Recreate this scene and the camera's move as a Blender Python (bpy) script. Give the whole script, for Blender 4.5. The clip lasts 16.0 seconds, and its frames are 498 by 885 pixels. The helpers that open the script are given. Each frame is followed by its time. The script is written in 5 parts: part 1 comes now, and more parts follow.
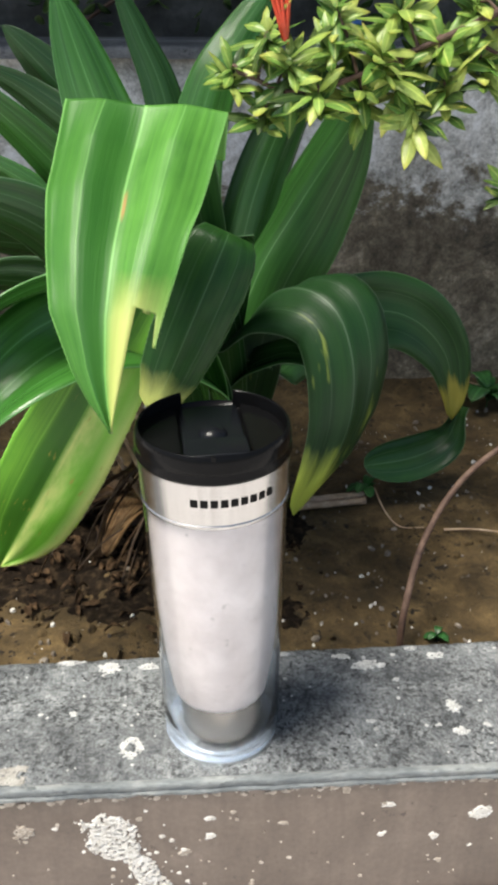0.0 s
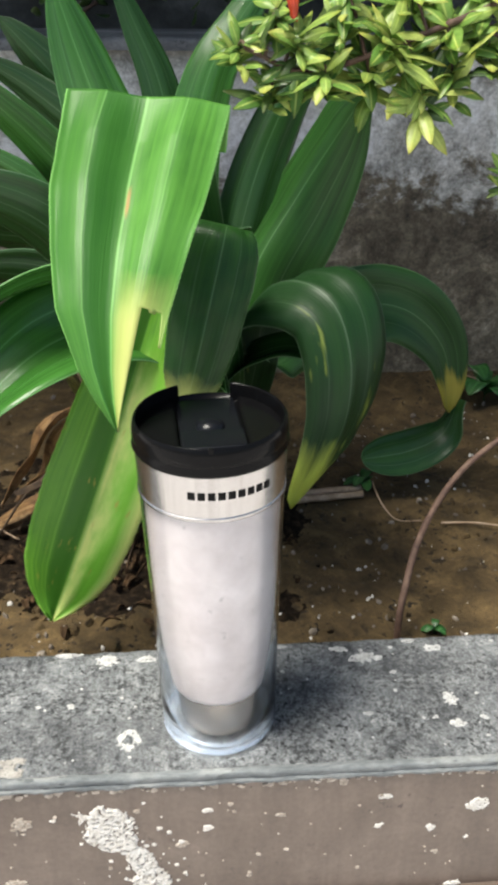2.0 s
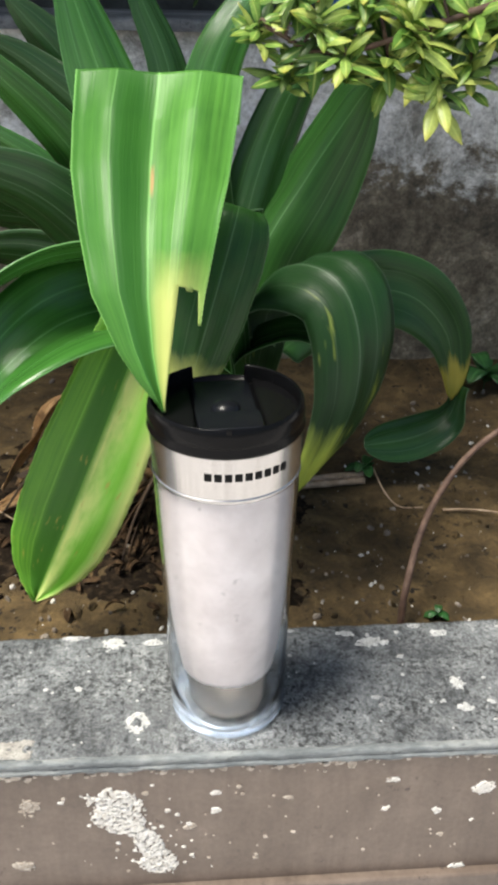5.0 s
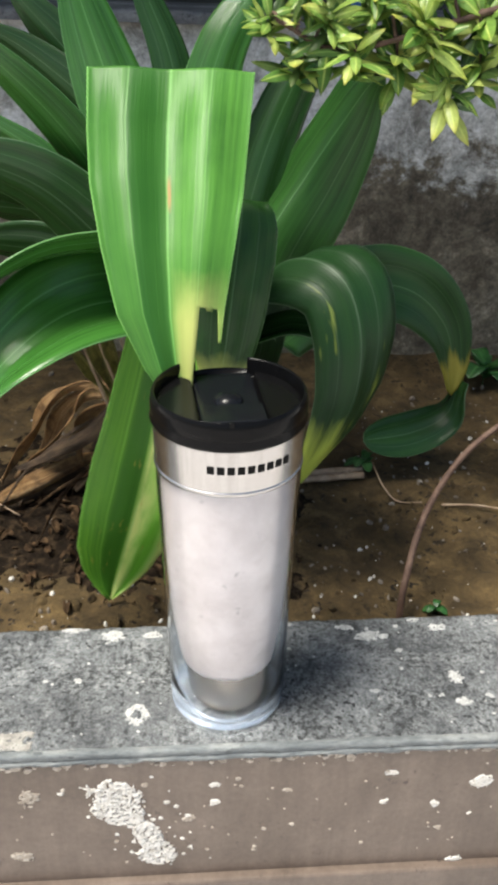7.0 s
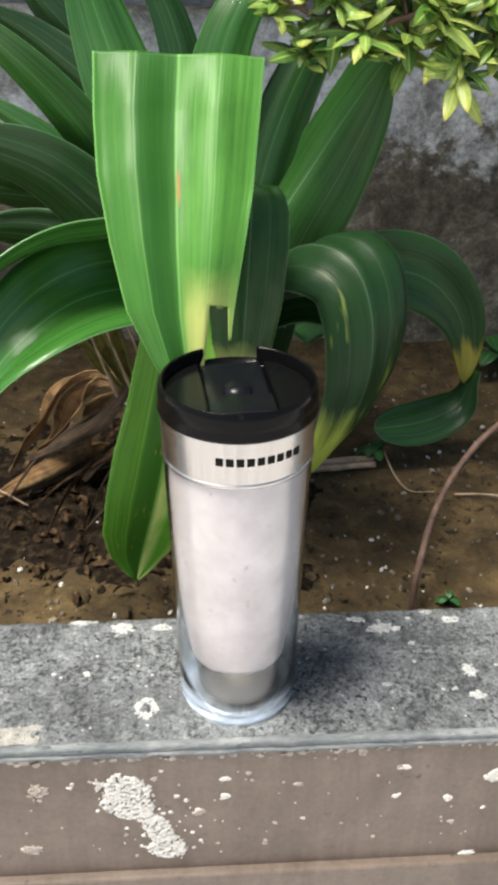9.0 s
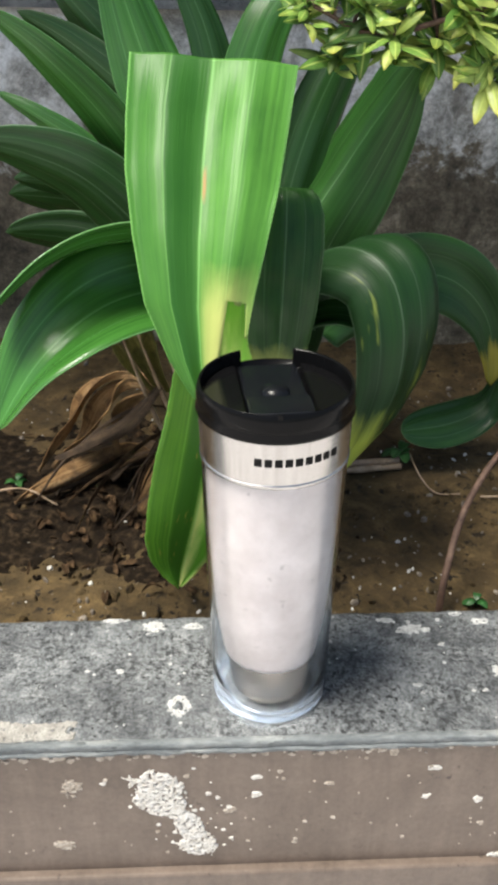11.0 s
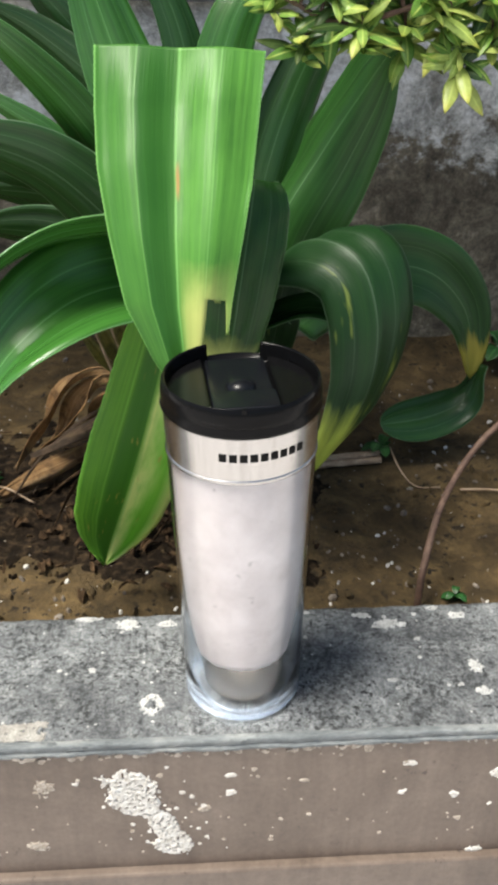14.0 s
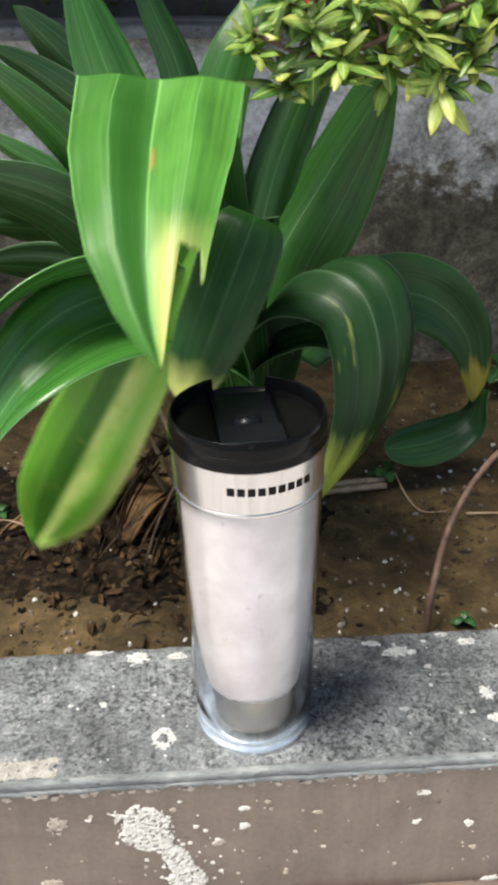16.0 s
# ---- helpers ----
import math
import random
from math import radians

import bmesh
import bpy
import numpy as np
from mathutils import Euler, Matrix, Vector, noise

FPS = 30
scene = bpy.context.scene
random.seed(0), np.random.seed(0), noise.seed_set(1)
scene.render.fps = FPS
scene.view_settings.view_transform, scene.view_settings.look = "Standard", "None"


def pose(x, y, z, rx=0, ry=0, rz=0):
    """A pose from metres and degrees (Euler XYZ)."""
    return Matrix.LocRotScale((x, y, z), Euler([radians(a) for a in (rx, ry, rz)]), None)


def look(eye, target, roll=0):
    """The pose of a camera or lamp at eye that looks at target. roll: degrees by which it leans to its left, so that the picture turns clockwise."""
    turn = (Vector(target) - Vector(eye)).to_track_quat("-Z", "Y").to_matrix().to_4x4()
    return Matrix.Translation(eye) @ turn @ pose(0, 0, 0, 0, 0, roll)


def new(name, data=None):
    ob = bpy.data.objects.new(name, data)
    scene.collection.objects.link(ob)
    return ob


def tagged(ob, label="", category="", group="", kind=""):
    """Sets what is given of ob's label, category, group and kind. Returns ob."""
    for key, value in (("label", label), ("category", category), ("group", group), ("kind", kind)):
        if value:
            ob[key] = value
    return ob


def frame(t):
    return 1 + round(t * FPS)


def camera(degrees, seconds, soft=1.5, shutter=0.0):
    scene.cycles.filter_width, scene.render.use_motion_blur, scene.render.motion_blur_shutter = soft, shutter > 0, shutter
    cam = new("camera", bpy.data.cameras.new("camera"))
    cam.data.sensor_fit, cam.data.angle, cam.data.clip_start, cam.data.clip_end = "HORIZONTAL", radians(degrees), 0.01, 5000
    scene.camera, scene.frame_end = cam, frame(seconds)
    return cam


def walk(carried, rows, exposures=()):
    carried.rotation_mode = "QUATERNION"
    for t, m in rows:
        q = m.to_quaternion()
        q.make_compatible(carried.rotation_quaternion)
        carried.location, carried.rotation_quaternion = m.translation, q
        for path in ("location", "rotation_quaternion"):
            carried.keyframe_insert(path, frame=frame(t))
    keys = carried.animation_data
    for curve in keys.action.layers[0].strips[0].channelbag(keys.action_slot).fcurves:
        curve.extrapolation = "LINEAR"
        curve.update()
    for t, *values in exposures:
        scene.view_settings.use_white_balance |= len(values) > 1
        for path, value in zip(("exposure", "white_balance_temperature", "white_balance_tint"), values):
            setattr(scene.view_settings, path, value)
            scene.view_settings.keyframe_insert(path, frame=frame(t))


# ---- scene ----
cam = camera(32.7, 16.0, 4.0, 0.5)
PATH = [
    (0, (0.009, -0.413, 0.431), (0.058, 1.35, -0.513), 0.2),
    (0.5, (0.012, -0.411, 0.429), (0.063, 1.35, -0.518), 0.1),
    (1, (0.011, -0.406, 0.428), (0.055, 1.349, -0.528), 0.1),
    (1.5, (0.006, -0.408, 0.428), (0.048, 1.346, -0.531), 0.2),
    (2, (0.009, -0.413, 0.43), (0.064, 1.343, -0.526), 0.3),
    (2.5, (0.006, -0.41, 0.43), (0.07, 1.344, -0.529), 0.5),
    (3, (-0.004, -0.412, 0.429), (0.066, 1.337, -0.538), 1.0),
    (3.5, (-0.005, -0.414, 0.428), (0.068, 1.333, -0.543), 1.1),
    (4, (-0.004, -0.412, 0.427), (0.074, 1.334, -0.546), 1.1),
    (6.5, (-0.009, -0.413, 0.425), (0.078, 1.324, -0.563), 1.6),
    (7, (-0.009, -0.413, 0.425), (0.081, 1.323, -0.565), 1.8),
    (7.5, (-0.011, -0.41, 0.424), (0.081, 1.322, -0.572), 1.9),
    (8, (-0.008, -0.407, 0.422), (0.072, 1.321, -0.581), 1.6),
    (10.5, (-0.011, -0.403, 0.422), (0.036, 1.313, -0.603), 1.2),
    (11, (-0.02, -0.408, 0.424), (0.009, 1.316, -0.59), 1.0),
    (11.5, (-0.016, -0.407, 0.426), (0.006, 1.321, -0.582), 0.7),
    (12, (-0.008, -0.403, 0.427), (0.011, 1.324, -0.582), 0.2),
    (12.5, (-0.007, -0.406, 0.427), (0.009, 1.322, -0.581), -0.0),
    (13, (-0.005, -0.404, 0.425), (0.033, 1.321, -0.586), 0.4),
    (13.5, (-0.006, -0.402, 0.422), (0.043, 1.318, -0.599), 0.6),
    (14, (-0.006, -0.403, 0.421), (0.042, 1.314, -0.602), 0.7),
    (14.5, (-0.008, -0.405, 0.425), (0.028, 1.318, -0.59), 0.4),
    (15, (-0.015, -0.401, 0.428), (0.017, 1.332, -0.57), 0.2),
    (15.5, (-0.015, -0.404, 0.428), (0.019, 1.339, -0.552), -0.2),
    (16, (-0.008, -0.404, 0.428), (0.033, 1.341, -0.548), -0.6),
]
walk(cam, [(t, look(eye, target, roll)) for t, eye, target, roll in PATH], [(0.0, 0.71, 6680, 5), (16.0, 0.71, 6680, 5)])

# ---- world and sun ----
world = bpy.data.worlds.new("world")
scene.world = world
world.use_nodes = True
wn = world.node_tree.nodes
sky = wn.new("ShaderNodeTexSky")
sky.sky_type, sky.sun_disc = "NISHITA", False
sky.sun_elevation, sky.sun_rotation = radians(67), radians(250)
sky.air_density, sky.dust_density, sky.ozone_density = 1.0, 3.0, 1.0
wn["Background"].inputs["Strength"].default_value = 0.1
world.node_tree.links.new(sky.outputs["Color"], wn["Background"].inputs["Color"])

sun = new("sun", bpy.data.lights.new("sun", "SUN"))
sun.data.energy, sun.data.angle, sun.data.color = 4.3, radians(24), (1.0, 0.95, 0.89)
sun.matrix_world = look((-1.75, -0.6, 4.4), (0, 0, 0))


# ---- materials ----
def material(name, rough=0.6, metal=0.0, spec=0.5):
    m = bpy.data.materials.new(name)
    m.use_nodes = True
    b = m.node_tree.nodes["Principled BSDF"]
    b.inputs["Roughness"].default_value = rough
    b.inputs["Metallic"].default_value = metal
    b.inputs["Specular IOR Level"].default_value = spec
    return m, m.node_tree, b


def node(tree, kind, **sets):
    n = tree.nodes.new(kind)
    for key, value in sets.items():
        n.inputs[key.replace("_", " ")].default_value = value
    return n


def coords(tree, scale=(1, 1, 1), which="Object"):
    c = tree.nodes.new("ShaderNodeTexCoord")
    m = node(tree, "ShaderNodeMapping", Scale=scale)
    tree.links.new(c.outputs[which], m.inputs["Vector"])
    return m.outputs["Vector"]


def noise_of(tree, vec, scale, detail=6.0, rough=0.6, distort=0.0):
    n = node(tree, "ShaderNodeTexNoise", Scale=scale, Detail=detail, Roughness=rough, Distortion=distort)
    tree.links.new(vec, n.inputs["Vector"])
    return n.outputs["Fac"]


def ramp(tree, fac, stops):
    r = tree.nodes.new("ShaderNodeValToRGB")
    e = r.color_ramp.elements
    while len(e) < len(stops):
        e.new(0.5)
    for el, (p, c) in zip(e, stops):
        el.position = p
        el.color = (*c, 1) if len(c) == 3 else c
    tree.links.new(fac, r.inputs["Fac"])
    return r.outputs["Color"]


def mix(tree, fac, a, b, mode="MIX"):
    m = tree.nodes.new("ShaderNodeMix")
    m.data_type, m.blend_type = "RGBA", mode
    for sock, v in ((m.inputs[0], fac), (m.inputs[6], a), (m.inputs[7], b)):
        if isinstance(v, (int, float)):
            sock.default_value = v
        elif isinstance(v, tuple):
            sock.default_value = (*v, 1)
        else:
            tree.links.new(v, sock)
    return m.outputs[2]


def bump(tree, b, height, strength=0.3, distance=0.002):
    n = node(tree, "ShaderNodeBump", Strength=strength, Distance=distance)
    tree.links.new(height, n.inputs["Height"])
    tree.links.new(n.outputs["Normal"], b.inputs["Normal"])


def mottled(name, dark, mid, light, scale, rough=0.8, fine=8.0, depth=0.4, distance=0.002, spots=None, stretch=(1, 1, 1)):
    """A rough mineral or earthy surface: broad stains, fine grain and relief; spots: colour, size and share of dark growth on it."""
    m, t, b = material(name, rough)
    v = coords(t, stretch)
    broad = noise_of(t, v, scale, 8, 0.65, 0.4)
    grain = noise_of(t, v, scale * fine, 6, 0.7)
    col = ramp(t, broad, [(0.3, dark), (0.5, mid), (0.7, light)])
    col = mix(t, 0.55, col, ramp(t, grain, [(0.3, (0.3, 0.3, 0.3)), (0.7, (0.75, 0.75, 0.75))]), "OVERLAY")
    if spots:
        c, s, share = spots
        blot = mix(t, 1.0, ramp(t, noise_of(t, v, s, 3, 0.6), [(0.62 - share, (0, 0, 0)), (0.68 - share, (1, 1, 1))]),
                   ramp(t, noise_of(t, v, s * 0.13, 4, 0.6), [(0.42, (0, 0, 0)), (0.6, (1, 1, 1))]), "MULTIPLY")
        col = mix(t, blot, col, c)
    t.links.new(col, b.inputs["Base Color"])
    bump(t, b, grain, depth, distance)
    return m


CEMENT = mottled("weathered_cement", (0.055, 0.058, 0.062), (0.155, 0.16, 0.165), (0.32, 0.325, 0.32), 13, 0.85, 14, 0.6, 0.0015, ((0.03, 0.032, 0.034), 430, 0.075))
LIP = mottled("pale_cement_lip", (0.09, 0.1, 0.105), (0.175, 0.19, 0.195), (0.31, 0.32, 0.31), 70, 0.85, 6, 0.9, 0.0015, ((0.07, 0.075, 0.08), 260, 0.03), (0.35, 1, 1))
FLECK = mottled("bare_plaster", (0.5, 0.46, 0.4), (0.72, 0.69, 0.64), (0.85, 0.83, 0.8), 260, 0.9, 4, 0.7, 0.001, ((0.2, 0.17, 0.14), 900, 0.03))
FLAKE = mottled("stained_plaster", (0.25, 0.21, 0.17), (0.42, 0.36, 0.3), (0.68, 0.62, 0.54), 240, 0.9, 4, 0.7, 0.001, ((0.12, 0.1, 0.08), 800, 0.04))
CHIP = mottled("worn_mortar", (0.26, 0.26, 0.255), (0.44, 0.44, 0.43), (0.62, 0.62, 0.605), 180, 0.9, 4, 0.7, 0.001, ((0.12, 0.12, 0.12), 600, 0.05))
WORN = mottled("beige_worn_mortar", (0.2, 0.185, 0.165), (0.3, 0.285, 0.26), (0.4, 0.385, 0.355), 120, 0.9, 5, 0.7, 0.001, ((0.13, 0.125, 0.12), 500, 0.04))
SOIL = mottled("damp_soil", (0.04, 0.027, 0.012), (0.105, 0.07, 0.029), (0.21, 0.14, 0.06), 30, 0.85, 12, 1.0, 0.005, ((0.016, 0.012, 0.008), 120, 0.05))
# kept near black: also carries the shade the lily throws on the soil
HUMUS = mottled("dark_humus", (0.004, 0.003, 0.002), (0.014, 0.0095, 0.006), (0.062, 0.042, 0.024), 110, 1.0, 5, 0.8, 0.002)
UPPER = mottled("mossy_dark_wall", (0.02, 0.02, 0.018), (0.055, 0.055, 0.052), (0.12, 0.12, 0.115), 9, 0.95, 9, 0.5, 0.003)
PAVING = mottled("pale_paving", (0.5, 0.48, 0.465), (0.6, 0.575, 0.56), (0.7, 0.68, 0.665), 3, 0.8, 12, 0.3, 0.002)
STONE = mottled("pebble", (0.07, 0.055, 0.04), (0.17, 0.14, 0.11), (0.36, 0.32, 0.27), 70, 0.8, 3, 0.3, 0.001)
HUSK = mottled("dark_husk", (0.014, 0.008, 0.0045), (0.042, 0.025, 0.013), (0.13, 0.08, 0.042), 90, 0.8, 5, 0.6, 0.002)
STRAW = mottled("straw", (0.3, 0.2, 0.12), (0.42, 0.3, 0.2), (0.55, 0.42, 0.3), 60, 0.75, 5, 0.5, 0.001)
BARK = mottled("reddish_bark", (0.05, 0.026, 0.018), (0.095, 0.053, 0.036), (0.16, 0.1, 0.07), 60, 0.7, 5, 0.7, 0.001)


def damp_wall():
    """Old concrete: dark damp and algae risen ragged from the soil, pale dry patches above."""
    m, t, b = material("stained_concrete", 0.9)
    v = coords(t)
    broad, fine, speck = noise_of(t, v, 11, 12, 0.8, 0.3), noise_of(t, v, 60, 8, 0.78), noise_of(t, v, 190, 4, 0.7)
    sep = t.nodes.new("ShaderNodeSeparateXYZ")
    t.links.new(v, sep.inputs[0])
    rise = t.nodes.new("ShaderNodeMath")
    rise.operation = "MULTIPLY_ADD"
    t.links.new(noise_of(t, v, 7, 12, 0.75, 0.5), rise.inputs[0])
    rise.inputs[1].default_value = 0.55
    t.links.new(sep.outputs[2], rise.inputs[2])
    dry = ramp(t, broad, [(0.36, (0.17, 0.16, 0.138)), (0.5, (0.5, 0.49, 0.455)), (0.62, (0.85, 0.85, 0.83))])
    wet = ramp(t, broad, [(0.36, (0.038, 0.031, 0.021)), (0.52, (0.145, 0.12, 0.083)), (0.66, (0.36, 0.31, 0.235))])
    col = mix(t, ramp(t, rise.outputs[0], [(0.445, (1, 1, 1)), (0.485, (0, 0, 0))]), dry, wet)
    col = mix(t, 0.75, col, ramp(t, fine, [(0.35, (0.3, 0.3, 0.3)), (0.62, (0.82, 0.82, 0.82))]), "OVERLAY")
    col = mix(t, 0.4, col, ramp(t, speck, [(0.4, (0.32, 0.32, 0.32)), (0.6, (0.78, 0.78, 0.78))]), "OVERLAY")
    t.links.new(col, b.inputs["Base Color"])
    bump(t, b, fine, 0.6, 0.003)
    return m


def stained_paint():
    """Old brown paint: broad fading, rain streaks, scuffs and hairline cracks."""
    m, t, b = material("brown_paint", 0.5)
    v = coords(t)
    broad, fine = noise_of(t, v, 10, 8, 0.65, 0.4), noise_of(t, v, 240, 5, 0.7)
    streaks = noise_of(t, coords(t, (60, 60, 5)), 1.0, 6, 0.7)
    col = ramp(t, broad, [(0.3, (0.105, 0.077, 0.06)), (0.5, (0.15, 0.113, 0.09)), (0.7, (0.2, 0.155, 0.126))])
    col = mix(t, 0.4, col, ramp(t, streaks, [(0.35, (0.32, 0.31, 0.3)), (0.65, (0.64, 0.64, 0.64))]), "OVERLAY")
    col = mix(t, 0.45, col, ramp(t, fine, [(0.3, (0.35, 0.35, 0.35)), (0.7, (0.68, 0.68, 0.68))]), "OVERLAY")
    scuff = mix(t, 1.0, ramp(t, noise_of(t, v, 130, 4, 0.7), [(0.6, (0, 0, 0)), (0.66, (1, 1, 1))]), ramp(t, noise_of(t, v, 18, 4, 0.6), [(0.48, (0, 0, 0)), (0.62, (1, 1, 1))]), "MULTIPLY")
    col = mix(t, scuff, col, (0.07, 0.05, 0.04))
    t.links.new(col, b.inputs["Base Color"])
    bump(t, b, fine, 0.25, 0.0008)
    return m


def coping_cement():
    """Weathered cement: salt-and-pepper grain, dark lichen in drifts, paler worn patches."""
    m, t, b = material("weathered_cement", 0.85)
    v = coords(t)
    broad, mid, grain = noise_of(t, v, 15, 6, 0.6), noise_of(t, v, 75, 9, 0.78), noise_of(t, v, 420, 4, 0.7)
    col = ramp(t, mid, [(0.36, (0.066, 0.071, 0.076)), (0.49, (0.138, 0.145, 0.152)), (0.66, (0.235, 0.242, 0.246))])
    col = mix(t, 0.7, col, ramp(t, broad, [(0.34, (0.2, 0.2, 0.21)), (0.66, (0.78, 0.78, 0.77))]), "OVERLAY")
    col = mix(t, 0.7, col, ramp(t, grain, [(0.36, (0.2, 0.2, 0.2)), (0.62, (0.72, 0.72, 0.72))]), "OVERLAY")
    lichen = mix(t, 1.0, ramp(t, noise_of(t, v, 230, 5, 0.75), [(0.47, (0, 0, 0)), (0.58, (1, 1, 1))]), ramp(t, noise_of(t, v, 24, 5, 0.65), [(0.42, (0, 0, 0)), (0.58, (1, 1, 1))]), "MULTIPLY")
    col = mix(t, lichen, col, (0.025, 0.027, 0.028))
    pits = mix(t, 1.0, ramp(t, noise_of(t, v, 260, 3, 0.55), [(0.56, (0, 0, 0)), (0.62, (1, 1, 1))]), ramp(t, noise_of(t, v, 33, 4, 0.6), [(0.38, (0.15, 0.15, 0.15)), (0.6, (1, 1, 1))]), "MULTIPLY")
    col = mix(t, pits, col, (0.018, 0.02, 0.021))
    t.links.new(col, b.inputs["Base Color"])
    bump(t, b, mid, 0.6, 0.0016)
    return m


def fibrous(name, dark, mid, light):
    """A withered leaf: lengthwise fibres, blotches and creases; UV x runs across, y along."""
    m, t, b = material(name, 0.7)
    uv = coords(t, (22, 2.2, 1), "UV")
    streak = noise_of(t, uv, 1.0, 6, 0.7, 0.6)
    blot = noise_of(t, coords(t), 55, 5, 0.7)
    col = ramp(t, streak, [(0.3, dark), (0.5, mid), (0.68, light)])
    col = mix(t, ramp(t, blot, [(0.46, (0, 0, 0)), (0.62, (0.75, 0.75, 0.75))]), col, dark)
    t.links.new(col, b.inputs["Base Color"])
    bump(t, b, streak, 0.9, 0.004)
    return m


DRY = fibrous("brown_dry_leaf", (0.03, 0.017, 0.009), (0.1, 0.06, 0.032), (0.24, 0.16, 0.09))
TAN = fibrous("tan_dry_leaf", (0.075, 0.037, 0.013), (0.34, 0.185, 0.068), (0.6, 0.42, 0.22))
SHEATH = fibrous("yellowed_sheath", (0.06, 0.06, 0.014), (0.22, 0.2, 0.04), (0.46, 0.4, 0.12))
BROWN = stained_paint()
COPING = coping_cement()
REAR = damp_wall()


def leaf_material(name, deep, fresh, yellow, tip_from, patch=0.0, rough=0.28, lean=None, margin=False, bands=False, coat=0.12, thin=0.2):
    """A strap leaf: UV x runs across (0 to 1), y along; pale midrib and veins, yellowing towards the tip, yellow
    patches; bands and margin also paint in fold light and shade.
    """
    m, t, b = material(name, rough)
    uv = coords(t, (1, 1, 1), "UV")
    sep = t.nodes.new("ShaderNodeSeparateXYZ")
    t.links.new(uv, sep.inputs[0])
    m2 = node(t, "ShaderNodeMapping", Scale=(26, 1.6, 1))
    t.links.new(uv, m2.inputs["Vector"])
    streak = noise_of(t, m2.outputs["Vector"], 1.0, 4, 0.6)
    m3 = node(t, "ShaderNodeMapping", Scale=(3, 4, 1))
    t.links.new(uv, m3.inputs["Vector"])
    broad = noise_of(t, m3.outputs["Vector"], 1.0, 4, 0.6)
    col = ramp(t, streak, [(0.25, deep), (0.75, fresh)])
    col = mix(t, ramp(t, broad, [(0.35, (0, 0, 0)), (0.7, (0.6, 0.6, 0.6))]), col, fresh)
    # pleat shading painted in: panels coloured as if turned from or to the light
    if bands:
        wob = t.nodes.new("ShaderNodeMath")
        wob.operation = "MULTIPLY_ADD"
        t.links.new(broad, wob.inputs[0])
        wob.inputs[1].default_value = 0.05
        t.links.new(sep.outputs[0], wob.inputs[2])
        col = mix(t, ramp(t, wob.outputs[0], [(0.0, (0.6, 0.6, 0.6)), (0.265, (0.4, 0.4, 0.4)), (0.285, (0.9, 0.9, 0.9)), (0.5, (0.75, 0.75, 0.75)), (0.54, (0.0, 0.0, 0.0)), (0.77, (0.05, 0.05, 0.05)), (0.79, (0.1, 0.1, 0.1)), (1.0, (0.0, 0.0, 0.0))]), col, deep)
    rib = ramp(t, sep.outputs[0], [(0.0, (1, 1, 1)), (0.014, (0, 0, 0)), (0.245, (0, 0, 0)), (0.252, (0.4, 0.4, 0.4)), (0.262, (0, 0, 0)), (0.486, (0, 0, 0)), (0.5, (0.7, 0.7, 0.7)), (0.512, (0, 0, 0)),
                                  (0.74, (0, 0, 0)), (0.75, (0.4, 0.4, 0.4)), (0.757, (0, 0, 0)), (0.986, (0, 0, 0)), (1.0, (1, 1, 1))])
    col = mix(t, rib, col, tuple(min(1, 1.5 * c + 0.08) for c in fresh))
    ragged = t.nodes.new("ShaderNodeMath")
    ragged.operation = "MULTIPLY_ADD"
    t.links.new(broad, ragged.inputs[0])
    ragged.inputs[1].default_value = 0.15
    t.links.new(sep.outputs[1], ragged.inputs[2])
    if tip_from < 1:
        tip = ramp(t, ragged.outputs[0], [(min(0.97, tip_from + 0.1), (0, 0, 0)), (min(1.0, tip_from + 0.25), (1, 1, 1))])
        if lean:
            tip = mix(t, 1.0, tip, ramp(t, sep.outputs[0], [(lean[0], (0, 0, 0)), (lean[1], (0.5, 0.5, 0.5)), (0.66, (0.7, 0.7, 0.7)), (0.8, (0.75, 0.75, 0.75)), (0.97, (0.3, 0.3, 0.3))]), "MULTIPLY")
        col = mix(t, tip, col, yellow)
    if bands:
        rust = mix(t, 1.0, ramp(t, sep.outputs[0], [(0.495, (0, 0, 0)), (0.508, (0.8, 0.8, 0.8)), (0.518, (0.8, 0.8, 0.8)), (0.53, (0, 0, 0))]), ramp(t, ragged.outputs[0], [(0.38, (0, 0, 0)), (0.42, (1, 1, 1)), (0.47, (1, 1, 1)), (0.5, (0, 0, 0))]), "MULTIPLY")
        col = mix(t, rust, col, (0.42, 0.2, 0.05))
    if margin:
        # shade of the fold, painted as a dark band beside the midrib
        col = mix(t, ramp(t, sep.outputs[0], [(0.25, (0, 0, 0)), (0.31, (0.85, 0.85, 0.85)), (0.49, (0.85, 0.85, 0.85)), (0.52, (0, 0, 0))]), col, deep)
        # right half lightened in colour, standing in for light through the leaf
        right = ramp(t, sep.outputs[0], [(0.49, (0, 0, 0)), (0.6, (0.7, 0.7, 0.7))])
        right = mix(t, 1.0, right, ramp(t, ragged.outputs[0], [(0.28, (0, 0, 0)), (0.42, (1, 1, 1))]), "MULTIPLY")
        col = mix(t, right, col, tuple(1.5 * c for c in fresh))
        band = mix(t, 1.0, ramp(t, sep.outputs[0], [(0.5, (0, 0, 0)), (0.55, (0.9, 0.9, 0.9)), (0.66, (0.7, 0.7, 0.7)), (0.8, (0.1, 0.1, 0.1))]), ramp(t, broad, [(0.36, (0, 0, 0)), (0.56, (1, 1, 1))]), "MULTIPLY")
        band = mix(t, 1.0, band, ramp(t, ragged.outputs[0], [(0.32, (0, 0, 0)), (0.46, (1, 1, 1))]), "MULTIPLY")
